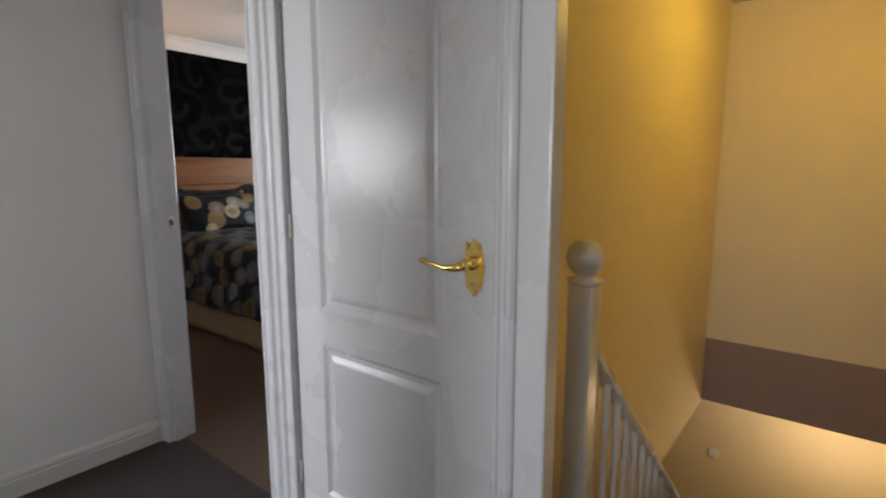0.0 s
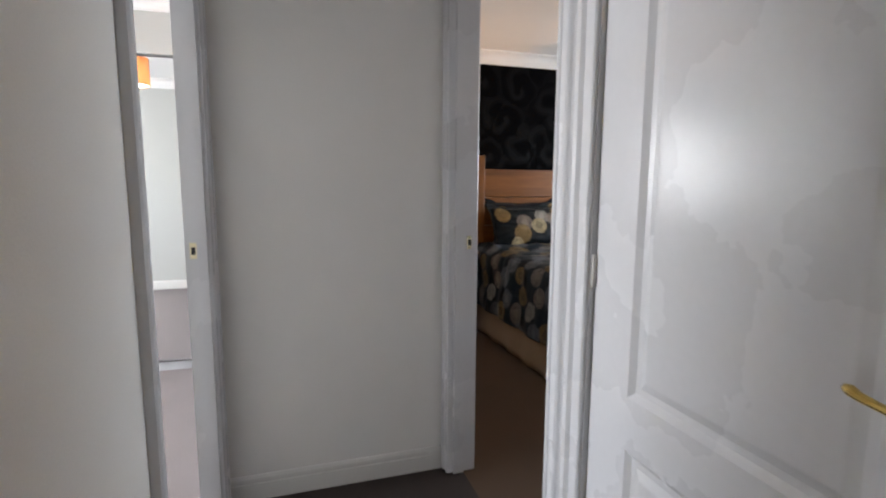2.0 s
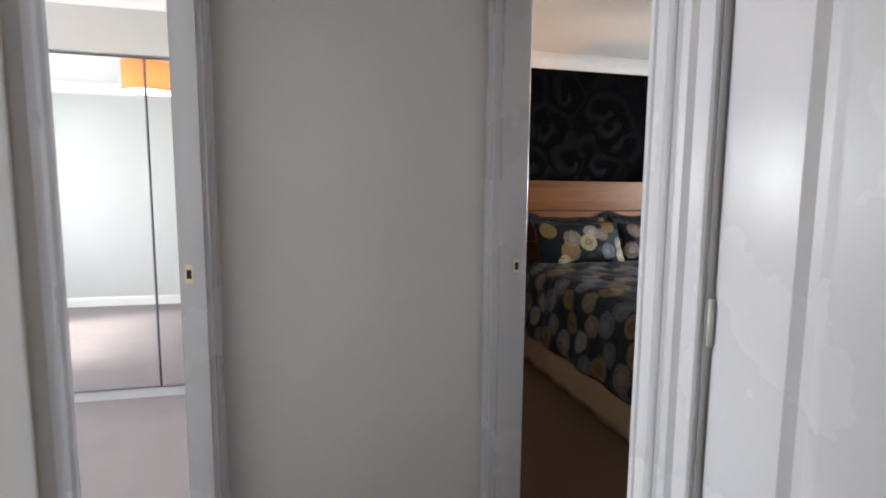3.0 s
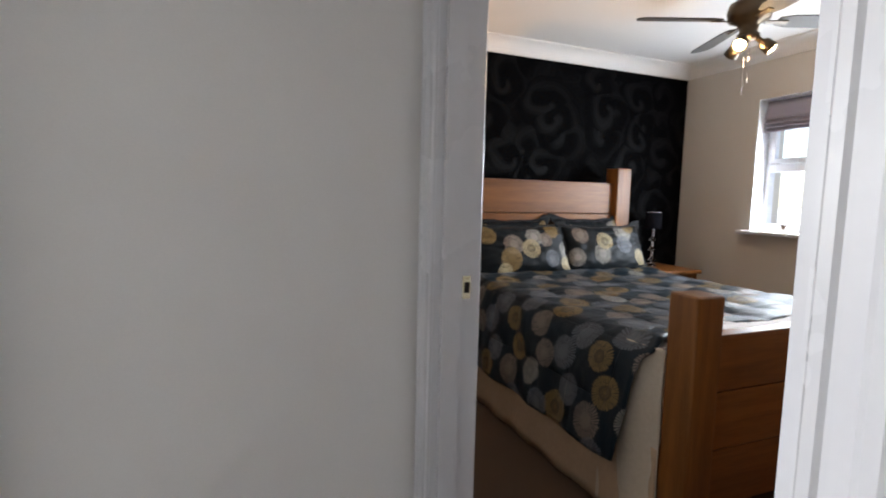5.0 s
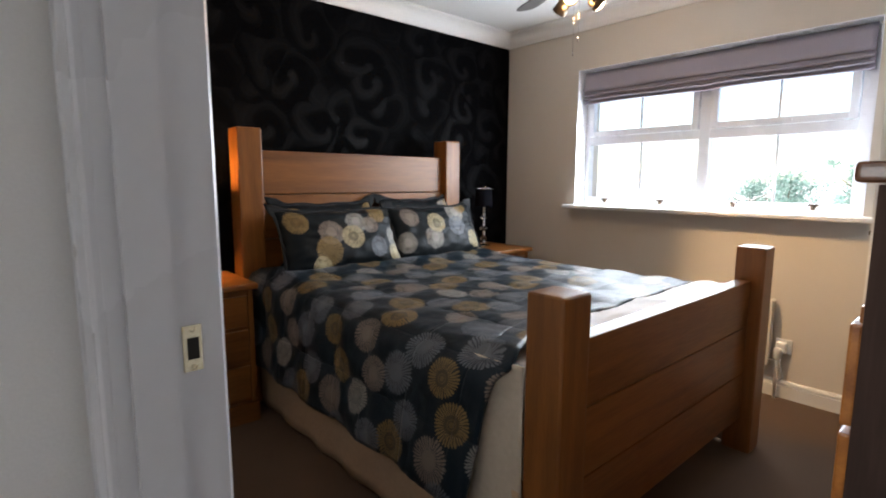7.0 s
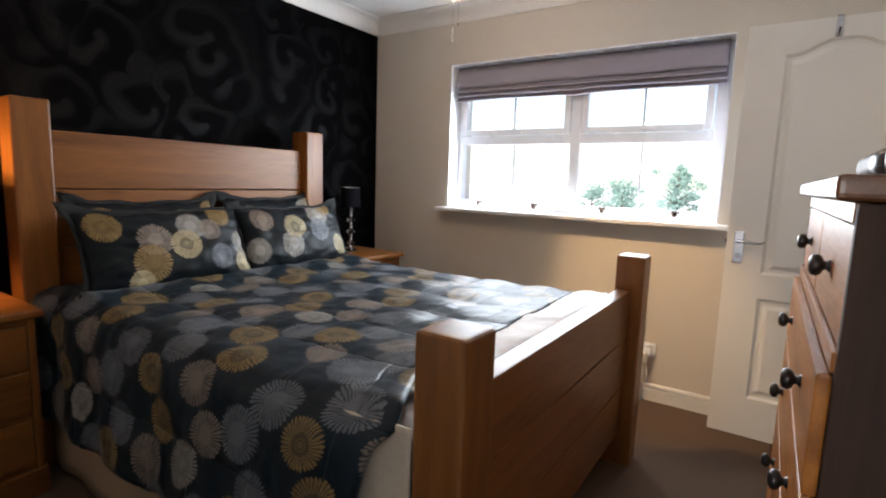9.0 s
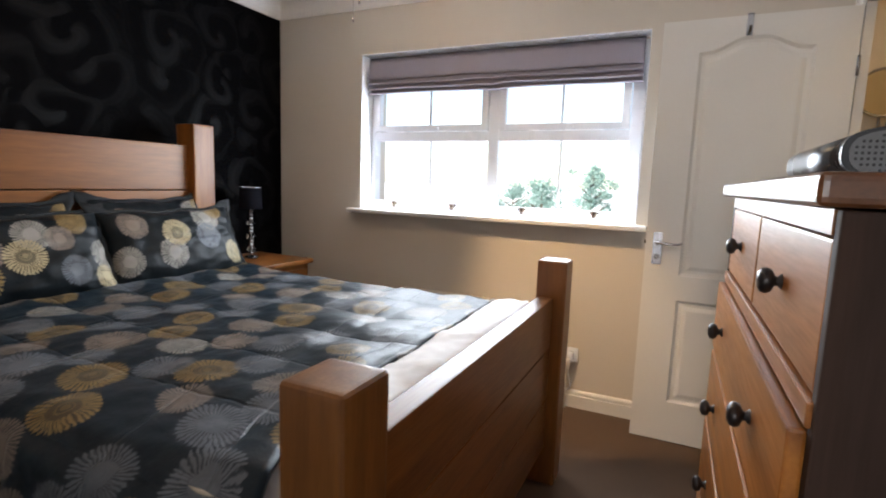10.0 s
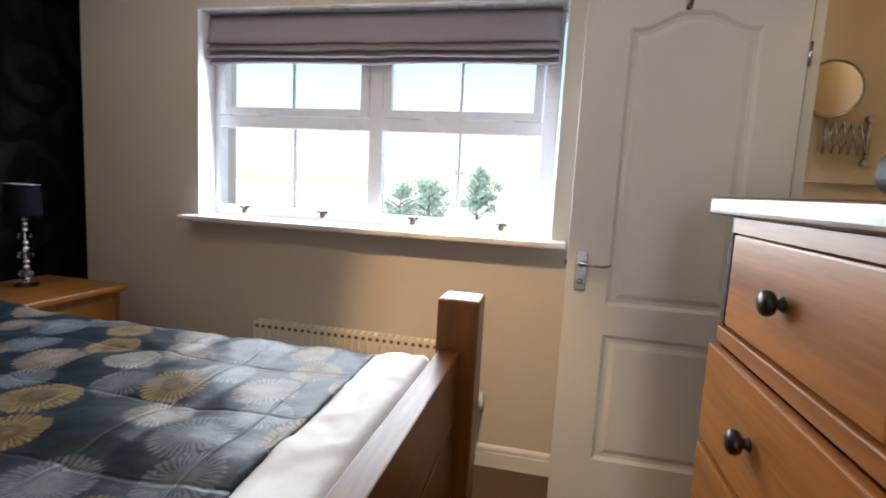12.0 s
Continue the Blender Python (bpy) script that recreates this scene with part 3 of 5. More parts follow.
casing("trim_casing", -2.968, 2.905, 1, 1)
structure("trim_end_casing", bm_box(-1.962, -1.888, 2.765, 2.82, 0, CH, bevel=0.006), GLOSS, "white gloss casing on the wall end", "door casing")
# side room doorway
casing("trim_casing", -3.744, LY, -1, 1, w=0.085)
casing("trim_casing", -2.873, LY, 1, 1, w=0.070)
head_casing("trim_casing", -3.829, -2.805, LY, 1)
# linings with stops
boxes("doorway_lining", GLOSS, [(-3.83, -3.80, 2.797, 2.908, 0, 2.03), (-2.976, -2.94, 2.797, 2.908, 0, 2.03), (-3.80, -2.976, 2.797, 2.908, 2.0, 2.03),
                                (-3.80, -3.788, 2.815, 2.862, 0, 2.0), (-3.012, -2.976, 2.836, 2.868, 0, 2.0)], "white gloss doorway lining with stops", "door frame")
boxes("side_doorway_lining", GLOSS, [(-3.772, -3.742, 1.812, 1.888, 0, 2.03), (-2.875, -2.845, 1.812, 1.888, 0, 2.03), (-3.742, -2.875, 1.812, 1.888, 2.0, 2.03),
                                     (-3.742, -3.730, 1.857, 1.885, 0, 2.0), (-2.887, -2.875, 1.857, 1.885, 0, 2.0)], "white gloss doorway lining with stops", "door frame")
boxes("cupboard_lining", GLOSS, [(-2.83, -2.803, 2.797, 2.908, 0, 2.03), (-2.036, -2.015, 2.797, 2.908, 0, 2.03), (-2.803, -2.036, 2.797, 2.908, 2.005, 2.03)],
      "white gloss door frame", "door frame")
casing_x("trim_casing", 5.838, -2.9, 1, -1)
casing_x("trim_casing", 5.202, -2.9, -1, -1)
boxes("ensuite_lining", SATIN, [(-2.903, -2.868, 5.824, 5.84, 0, 2.02), (-2.903, -2.797, 5.18, 5.205, 0, 2.02), (-2.903, -2.797, 5.205, 5.824, 2.0, 2.02)],
      "white ensuite doorway lining", "door frame")


# Brass paled in its colour to carry the bright reflection on the plates.
PALEBRASS = material("pale_glint_brass", (0.82, 0.74, 0.52), 0.28, metal=0.75, var=0.08)


def keep(x, y, z, h=0.056, face=1):
    k = thing("strike_plate", (x, y, z), "small brass strike plate screwed to the door lining", "strike plate")
    t = 0.0025
    bm = bm_box(x, x + face * t, y - 0.011, y + 0.011, z - h / 2, z + h / 2, bevel=0.001)
    part("plate", bm, PALEBRASS, k)
    part("latch_hole", bm_box(x + face * t, x + face * (t + 0.0006), y - 0.006, y + 0.007, z - 0.013, z + 0.013), HOLE, k)
    for dz in (-0.023, 0.023):
        part("screw", bm_turn([(0.0038, 0), (0.003, 0.0012), (0, 0.0014)], (x + face * t, y, z + dz), 10, "x"), PALEBRASS, k)
    return k


keep(-3.80, 2.880, 1.022)
keep(-3.742, 1.838, 1.032)


def skirting(name, x0, x1, y0, y1, out, mat=SATIN, h=0.1):
    """A skirting board with a grooved top along x or y; out is the way that it stands proud (dx, dy)."""
    bm = bmesh.new()
    prof = [(0, 0), (0.017, 0), (0.017, h * 0.68), (0.0125, h * 0.72), (0.0155, h * 0.76), (0.014, h * 0.9), (0.007, h), (0, h)]
    if abs(x1 - x0) > abs(y1 - y0):
        bm_extrude([(y0 + out[1] * d, z) for d, z in prof], "x", x0, x1, bm)
    else:
        bm_extrude([(x0 + out[0] * d, z) for d, z in prof], "y", y0, y1, bm)
    return structure(name, bm, mat, "white painted grooved skirting board", "skirting")


skirting("baseboard", -3.865, -3.865, 1.905, 2.776, (1, 0))
skirting("baseboard", -2.80, -1.9, LY, LY, (0, 1))
skirting("baseboard", -6.1, -2.9, 6.0, 6.0, (0, -1))
skirting("baseboard", -6.1, -6.1, 2.905, 6.0, (1, 0))
skirting("baseboard", -2.9, -2.9, 2.905, 5.13, (-1, 0))
skirting("baseboard", -6.1, -3.87, 2.905, 2.905, (0, 1))
skirting("baseboard", -2.60, -2.60, -1.28, 1.77, (-1, 0))


def coving(name, p, q, out, d=0.10):
    prof = [(0, CH), (0, CH - d), (0.008, CH - d), (0.010, CH - d + 0.008)]
    prof += [(0.012 + (d - 0.024) * (1 - math.cos(a)), CH - d + 0.012 + (d - 0.024) * math.sin(a)) for a in [radians(v) for v in range(0, 91, 15)]]
    prof += [(d - 0.008, CH - 0.008), (d, CH - 0.008), (d, CH)]
    if abs(p[0] - q[0]) > abs(p[1] - q[1]):
        bm = bm_extrude([(p[1] + out[1] * u, z) for u, z in prof], "x", p[0], q[0], smooth=False)
    else:
        bm = bm_extrude([(p[0] + out[0] * u, z) for u, z in prof], "y", p[1], q[1], smooth=False)
    return structure(name, bm, CEIL, "white plaster coving", "coving")


coving("coving", (-6.1, 2.905), (-6.1, 6.0), (1, 0))
coving("coving", (-6.1, 6.0), (-2.9, 6.0), (0, -1))
coving("coving", (-6.1, 2.905), (-2.9, 2.905), (0, 1))
coving("coving", (-2.9, 2.905), (-2.9, 6.0), (-1, 0))
coving("coving", (-5.46, -1.28), (-5.46, 1.77), (1, 0))
coving("coving", (-5.46, 1.815), (-2.60, 1.815), (0, -1))
coving("coving", (-2.60, -1.28), (-2.60, 1.77), (-1, 0))


# panelled doors
def inset(loop, d):
    """A closed outline drawn in by d."""
    n, res = len(loop), []
    for i in range(n):
        p, c, q = Vector(loop[i - 1]), Vector(loop[i]), Vector(loop[(i + 1) % n])
        a, b = (c - p).normalized(), (q - c).normalized()
        na, nb = Vector((-a.y, a.x)), Vector((-b.y, b.x))
        m = na + nb
        res.append(tuple(c + m * (d / max(0.3, m.dot(na)))))
    return res


def panelled_leaf(w, h, thick, panels):
    """A door leaf in x (0..w) and z (0..h), its face at y=0 and its back at y=thick, with moulded panels."""
    bm = bmesh.new()

    def ring(loop, y):
        return [bm.verts.new((u, y, v)) for u, v in loop]

    def edges(vs):
        return [bm.edges.new((vs[i], vs[(i + 1) % len(vs)])) for i in range(len(vs))]

    def bridge(a, b):
        for i in range(len(a)):
            j = (i + 1) % len(a)
            bm.faces.new((a[i], a[j], b[j], b[i]))
    outer = ring([(0, 0), (w, 0), (w, h), (0, h)], 0)
    es = edges(outer)
    rings = []
    for p in panels:
        r = ring(p, 0)
        es += edges(r)
        rings.append((p, r))
    bmesh.ops.triangle_fill(bm, use_beauty=True, use_dissolve=False, edges=es)
    for p, r in rings:
        last = r
        for d, y in ((0.006, 0.004), (0.014, 0.009), (0.028, 0.0095), (0.046, 0.003), (0.050, 0.0025)):
            cur = ring(inset(p, d), y)
            bridge(last, cur)
            last = cur
        bm.faces.new(last)
    back = ring([(0, 0), (w, 0), (w, h), (0, h)], thick)
    bridge(outer, back)
    bm.faces.new(back)
    bmesh.ops.recalc_face_normals(bm, faces=bm.faces)
    return bm


def arch_panel(x0, x1, z0, z1, rise):
    pts = [(x0, z0), (x1, z0)]
    n = 16
    for i in range(n + 1):
        s = i / n
        x = x1 + (x0 - x1) * s
        k = max(0.0, min(1.0, (0.5 - abs(s - 0.5) - 0.08) / 0.34))
        pts.append((x, z1 + rise * (k * k * (3 - 2 * k))))
    return pts


def door(name, x0, x1, y, z0, z1, mat, label, left, right):
    w, h = x1 - x0, z1 - z0
    panels = [arch_panel(left, w - right, 0.822, h - 0.14, 0.055), [(left, 0.20), (w - right, 0.20), (w - right, 0.706), (left, 0.706)]]
    bm = panelled_leaf(w, h, 0.035, panels)
    bmesh.ops.translate(bm, vec=(x0, y, z0), verts=bm.verts)
    return structure(name, bm, mat, label, "door")


landing_door = door("door_1", -2.799, -2.042, 2.810, 0.006, 2.0, GLOSS, "white gloss two-panel door closed with a brass lever handle", 0.130, 0.157)
bedroom_door = door("door_3", -3.720, -2.965, 2.87, 0.008, 1.985, GLOSS, "white gloss two-panel door standing open into the bedroom", 0.14, 0.14)
ensuite_door = door("door_2", -3.640, -2.912, 5.808, 0.008, 1.985, SATIN, "white painted arched two-panel door standing open by the window", 0.155, 0.14)
bpy.context.view_layer.update()


def brass_handle():
    x, y, z = -2.099, 2.810, 1.022
    pts = []
    for i in range(96):
        a = 2 * math.pi * i / 96
        r = 1 + 0.05 * math.cos(8 * a)
        pts.append((x + 0.028 * r * math.cos(a), z + 0.066 * r * math.sin(a)))
    plate = bm_extrude(pts, "y", y - 0.003, y)
    bm_extrude([(x + (u - x) * 0.84, z + (v - z) * 0.88) for u, v in pts], "y", y - 0.007, y - 0.003, plate)
    bm_extrude([(x + (u - x) * 0.62, z + (v - z) * 0.74) for u, v in pts], "y", y - 0.010, y - 0.007, plate)
    ob = part("door_handle", plate, BRASS, landing_door, "polished brass ornate back plate")
    for k in range(5):
        for s in (-1, 1):
            part("bead", bm_turn([(0.004, 0), (0.0035, 0.002), (0, 0.003)], (x + s * 0.018 * math.cos(k * 0.3), y - 0.007, z + 0.058 - k * 0.006), 10, "-y"), BRASS, ob)
    part("lever_boss", bm_turn([(0.016, 0), (0.017, 0.008), (0.012, 0.016), (0.011, 0.03), (0.014, 0.036), (0.011, 0.046), (0, 0.048)], (x, y - 0.008, z + 0.012), 20, "-y"), BRASS, ob)
    bm = bm_tube([(x, y - 0.046, z + 0.010), (x - 0.022, y - 0.050, z + 0.003), (x - 0.05, y - 0.050, z + 0.001), (x - 0.085, y - 0.049, z + 0.005),
                  (x - 0.108, y - 0.048, z + 0.008), (x - 0.118, y - 0.050, z + 0.013), (x - 0.125, y - 0.051, z + 0.015)],
                 [0.011, 0.0095, 0.0065, 0.0055, 0.0062, 0.0075, 0.004], 14)
    part("lever", bm, BRASS, ob)
    bm = bm_turn([(0.006, 0), (0.005, 0.002), (0, 0.0025)], (x, y - 0.010, z - 0.035), 12, "-y")
    part("keyhole_cover", bm, BRASS, ob)
    part("latch_plate", bm_box(-2.0415, -2.0385, 2.812, 2.83, 0.98, 1.06), DARKMETAL, landing_door, "dark brass latch plate")


brass_handle()
for hz in (0.24, 1.075, 1.78):
    part("hinge", bm_tube([(-2.801, 2.805, hz - 0.038), (-2.801, 2.805, hz + 0.038)], 0.0055, 10), SATIN, landing_door)


def bedroom_door_set():
    x, y, z = -3.660, 2.870, 1.03
    plate = part("door_handle", bm_turn([(0.030, 0), (0.030, 0.004), (0.024, 0.008), (0.014, 0.010), (0, 0.011)], (x, y, z), 28, "-y"), BRASS, bedroom_door, "polished brass round lever handle")
    part("lever", bm_tube([(x, y - 0.008, z), (x, y - 0.048, z), (x + 0.03, y - 0.055, z), (x + 0.10, y - 0.055, z + 0.004), (x + 0.118, y - 0.060, z + 0.012)], [0.010, 0.010, 0.008, 0.006, 0.005], 12), BRASS, plate)
    hinge = Vector((-2.965, 2.905, 0))
    bedroom_door.matrix_world = Matrix.Translation(hinge) @ Matrix.Rotation(radians(-78), 4, "Z") @ Matrix.Translation(-hinge)


bedroom_door_set()


def chrome_handle():
    x, y = -3.587, 5.808
    plate = part("door_handle", bm_box(x - 0.021, x + 0.021, y - 0.006, y, 0.878, 1.032, bevel=0.003), CHROME, ensuite_door, "chrome lever handle on a back plate")
    part("lever_boss", bm_turn([(0.012, 0), (0.011, 0.03), (0.009, 0.034), (0, 0.035)], (x, y - 0.006, 0.985), 16, "-y"), CHROME, plate)
    part("lever", bm_tube([(x, y - 0.038, 0.985), (x + 0.03, y - 0.040, 0.984), (x + 0.075, y - 0.040, 0.980), (x + 0.095, y - 0.037, 0.983), (x + 0.105, y - 0.032, 0.988)],
                          [0.008, 0.007, 0.006, 0.006, 0.005], 12), CHROME, plate)
    part("turn_knob", bm_turn([(0.012, 0), (0.012, 0.006), (0.006, 0.01), (0.006, 0.018), (0, 0.019)], (x, y - 0.006, 0.915), 16, "-y"), CHROME, plate)
    part("latch", bm_box(-3.648, -3.6405, 5.818, 5.832, 0.972, 0.992, bevel=0.002), DARKMETAL, ensuite_door, "small dark latch bolt")
    hook = thing("over_door_hook", (-3.30, 5.80, 1.93), "small chrome hook over the top of the white door", "hook")
    part("strap", bm_box(-3.312, -3.288, 5.803, 5.8065, 1.90, 1.992, bevel=0.001), CHROME, hook)
    part("top_fold", bm_box(-3.312, -3.288, 5.803, 5.845, 1.987, 1.990), CHROME, hook)
    part("prong", bm_tube([(-3.30, 5.803, 1.925), (-3.30, 5.785, 1.905), (-3.30, 5.765, 1.912), (-3.30, 5.760, 1.93)], 0.005, 10), DARKMETAL, hook)


chrome_handle()
for hz in (0.24, 1.0, 1.75):
    part("hinge", bm_tube([(-2.909, 5.803, hz - 0.04), (-2.909, 5.803, hz + 0.04)], 0.006, 10), CHROME, ensuite_door, "small steel hinge")


# window
def build_window():
    w = structure("window_1", bm_box(-5.414, -3.721, 6.195, 6.20, 1.045, 1.05), UPVC, "white double-glazed casement window with thin glazing bars", "window")
    y0, y1 = 6.12, 6.19
    fr = bmesh.new()
    for b in ((-5.415, -5.39, y0, y1, 1.046, 2.006), (-3.785, -3.72, y0, y1, 1.046, 2.006), (-5.39, -3.785, y0, y1, 1.046, 1.098), (-5.39, -3.785, y0, y1, 1.955, 2.006)):
        bm_box(*b, bm=fr, bevel=0.004)
    part("window_frame", fr, UPVC, w)
    part("mullion", bm_box(-4.588, -4.523, y0, y1, 1.098, 1.955, bevel=0.005), UPVC, w)
    for x0, x1 in ((-5.39, -4.588), (-4.523, -3.785)):
        part("transom", bm_box(x0, x1, y0, y1, 1.488, 1.545, bevel=0.004), UPVC, w)
        sash = bmesh.new()
        for b in ((x0 + 0.004, x0 + 0.044, 0), (x1 - 0.044, x1 - 0.004, 0)):
            bm_box(b[0], b[1], y0 - 0.014, y0 + 0.03, 1.548, 1.95, bm=sash, bevel=0.005)
        bm_box(x0 + 0.044, x1 - 0.044, y0 - 0.014, y0 + 0.03, 1.548, 1.585, bm=sash, bevel=0.005)
        bm_box(x0 + 0.044, x1 - 0.044, y0 - 0.014, y0 + 0.03, 1.915, 1.95, bm=sash, bevel=0.005)
        s = part("opening_sash", sash, UPVC, w)
        xm = (x0 + x1) / 2
        part("pane", bm_box(x0 + 0.044, x1 - 0.044, y0 + 0.018, y0 + 0.022, 1.585, 1.915), GLASS, s).visible_shadow = False
        part("glazing_bar", bm_box(xm - 0.006, xm + 0.006, y0 + 0.012, y0 + 0.028, 1.585, 1.915), UPVC, s)
        part("window_latch", bm_box(xm - 0.012, xm + 0.075, y0 - 0.026, y0 - 0.014, 1.556, 1.574, bevel=0.004), UPVC, s)
        part("pane", bm_box(x0, x1, y0 + 0.035, y0 + 0.039, 1.098, 1.488), GLASS, w).visible_shadow = False
        part("glazing_bar", bm_box(xm - 0.006, xm + 0.006, y0 + 0.030, y0 + 0.046, 1.098, 1.488), UPVC, w)
    part("window_sill", bm_box(-5.462, -3.648, 5.895, 6.12, 1.020, 1.046, bevel=0.008), SATIN, w, "white gloss sill board with rounded nose")


build_window()


def build_blind():
    b = thing("roman_blind", (-4.56, 6.06, 1.78), "mauve-grey cloth roman blind drawn up in soft folds at the window", "blind")
    x0, x1 = -5.40, -3.735

    def fold(z0, z1, y, depth, name):
        n = 60
        bm = bmesh.new()
        prof = [(0.0, z1), (-0.006, z1 - 0.25 * (z1 - z0)), (-depth * 0.7, z0 + 0.25 * (z1 - z0)), (-depth, z0 + 0.008), (-depth * 0.8, z0), (0.0, z0 + 0.004)]
        rows = []
        for i in range(n + 1):
            x = x0 + (x1 - x0) * i / n
            sag = 0.0025 * math.sin(i * 0.21 + z0 * 40) + 0.005 * math.exp(-((x + 4.55) / 0.05) ** 2)
            rows.append([bm.verts.new((x, y + d, z - (sag if k > 1 else 0))) for k, (d, z) in enumerate(prof)])
        for r, s in zip(rows, rows[1:]):
            for k in range(len(prof)):
                j = (k + 1) % len(prof)
                bm.faces.new((r[k], s[k], s[j], r[j])).smooth = True
        bm.faces.new(rows[0])
        bm.faces.new(rows[-1])
        bmesh.ops.recalc_face_normals(bm, faces=bm.faces)
        part(name, bm, BLIND, b)
    fold(1.866, 2.004, 6.062, 0.026, "cloth_panel")
    fold(1.832, 1.885, 6.066, 0.034, "cloth_fold")
    fold(1.804, 1.846, 6.070, 0.036, "cloth_fold")
    fold(1.778, 1.814, 6.076, 0.030, "cloth_fold")
    part("head_rail", bm_box(x0, x1, 6.066, 6.10, 1.96, 2.004), UPVC, b)


build_blind()

VOTIVE = [(-5.182, 1.0), (-4.772, 1.0), (-4.328, 1.0), (-3.925, 1.0)]


def votive(x):
    v = thing("tealight_holder", (x, 6.03, 1.046), "small tapered glass tealight holder on the white window sill", "tealight holder", "tealight holders on the sill")
    prof = [(0.0, 0.0), (0.016, 0.0), (0.017, 0.004), (0.006, 0.010), (0.008, 0.018), (0.022, 0.034), (0.027, 0.056), (0.0245, 0.056), (0.019, 0.036), (0.0, 0.028)]
    part("glass_cup", bm_turn(prof, (x, 6.03, 1.0462), 20), CUPGLASS, v)
    part("candle", bm_turn([(0, 0), (0.008, 0), (0.0225, 0.033), (0.019, 0.033), (0.017, 0.029), (0, 0.029)], (x, 6.03, 1.046 + 0.0215), 16), TEALIGHT, v, "dull brown tealight")
    return v


CUPGLASS = clear("thin_clear_glass", (0.97, 0.97, 0.97), 0.0, 1.12)
TEALIGHT = material("brown_tealight_wax", (0.16, 0.10, 0.07), 0.5)
first = votive(VOTIVE[0][0])
for x, _ in VOTIVE[1:]:
    copy_thing(first, Matrix.Translation((x, 6.03, 1.046)))


# radiator
def build_radiator():
    r = thing("radiator", (-4.55, 5.95, 0.2), "cream panel radiator under the window", "radiator")
    x0, x1, z0, z1 = -5.06, -4.05, 0.19, 0.562
    n = 30
    step = (x1 - x0) / n
    outline = [(x0, 5.945)]
    for i in range(n):
        a = x0 + step * i
        outline += [(a + 0.003, 5.933), (a + 0.007, 5.925), (a + step - 0.007, 5.925), (a + step - 0.003, 5.933)]
    outline.append((x1, 5.945))
    bm = bm_extrude(outline, "z", z0, z1 - 0.036)
    part("front_panel", bm, RADP, r)
    grille = bmesh.new()
    bm_box(x0, x1, 5.925, 5.929, z1 - 0.035, z1, bm=grille)
    for i in range(31):
        a = x0 + (x1 - x0) * i / 30
        bm_box(a - 0.008, a + 0.008, 5.929, 5.981, z1 - 0.006, z1 - 0.001, bm=grille)
    bm_box(x0, x1, 5.981, 5.985, z1 - 0.04, z1, bm=grille)
    part("top_grille", grille, RADP, r)
    # Slots are brown plates on the face, coloured as the shade inside them.
    slot = None
    for i in range(30):
        cx = x0 + (x1 - x0) * (i + 0.5) / 30
        if slot is None:
            slot = part("slot", bm_box(cx - 0.008, cx + 0.008, 5.9235, 5.9252, z1 - 0.026, z1 - 0.012), SLOT_SHADE, r)
            first_x = cx
        else:
            s = new("slot", slot.data)
            s.parent = r
            s.matrix_parent_inverse = r.matrix_world.inverted()
            s.location = (cx - first_x, 0, 0)
    # Dark block added as the shade behind the grille, not fins.
    part("inner_shade", bm_box(x0 + 0.005, x1 - 0.005, 5.946, 5.980, z0 + 0.01, z1 - 0.03), HOLE, r, "dark block standing for the shade inside the radiator")
    for x in (x0, x1):
        part("side_panel", bm_box(x - 0.003, x + 0.003, 5.925, 5.985, z0, z1), RADP, r)
    bv = bm_tube([(x1 - 0.02, 5.955, z0 + 0.03), (x1 + 0.04, 5.955, z0 + 0.03), (x1 + 0.045, 5.955, 0.0)], 0.008, 10)
    part("pipe", bv, SATIN, r)
    part("valve", bm_turn([(0.012, 0), (0.02, 0.01), (0.022, 0.05), (0.016, 0.065), (0, 0.068)], (x1 + 0.045, 5.955, z0 + 0.04), 16), SATIN, r, "white ribbed radiator valve")
    part("pipe", bm_tube([(x0, 5.955, z0 + 0.03), (x0 - 0.04, 5.955, z0 + 0.03), (x0 - 0.045, 5.955, 0.0)], 0.008, 10), SATIN, r)


SLOT_SHADE = plain("slot_shade_brown", (0.14, 0.115, 0.09), 0.8)
RADP = material("cream_radiator_enamel", (0.80, 0.75, 0.66), 0.35, var=0.02)
build_radiator()

soc = thing("wall_socket", (-3.97, 5.99, 0.29), "white plug in a wall socket by the radiator", "socket")
part("plate", bm_box(-4.03, -3.95, 5.990, 6.0, 0.26, 0.34, bevel=0.003), UPVC, soc)
part("plug", bm_box(-4.02, -3.97, 5.955, 5.990, 0.265, 0.325, bevel=0.008), UPVC, soc)
part("cable", bm_tube([(-3.995, 5.965, 0.268), (-3.99, 5.955, 0.20), (-3.975, 5.965, 0.13), (-3.99, 5.97, 0.105)], 0.0035, 8), UPVC, soc)


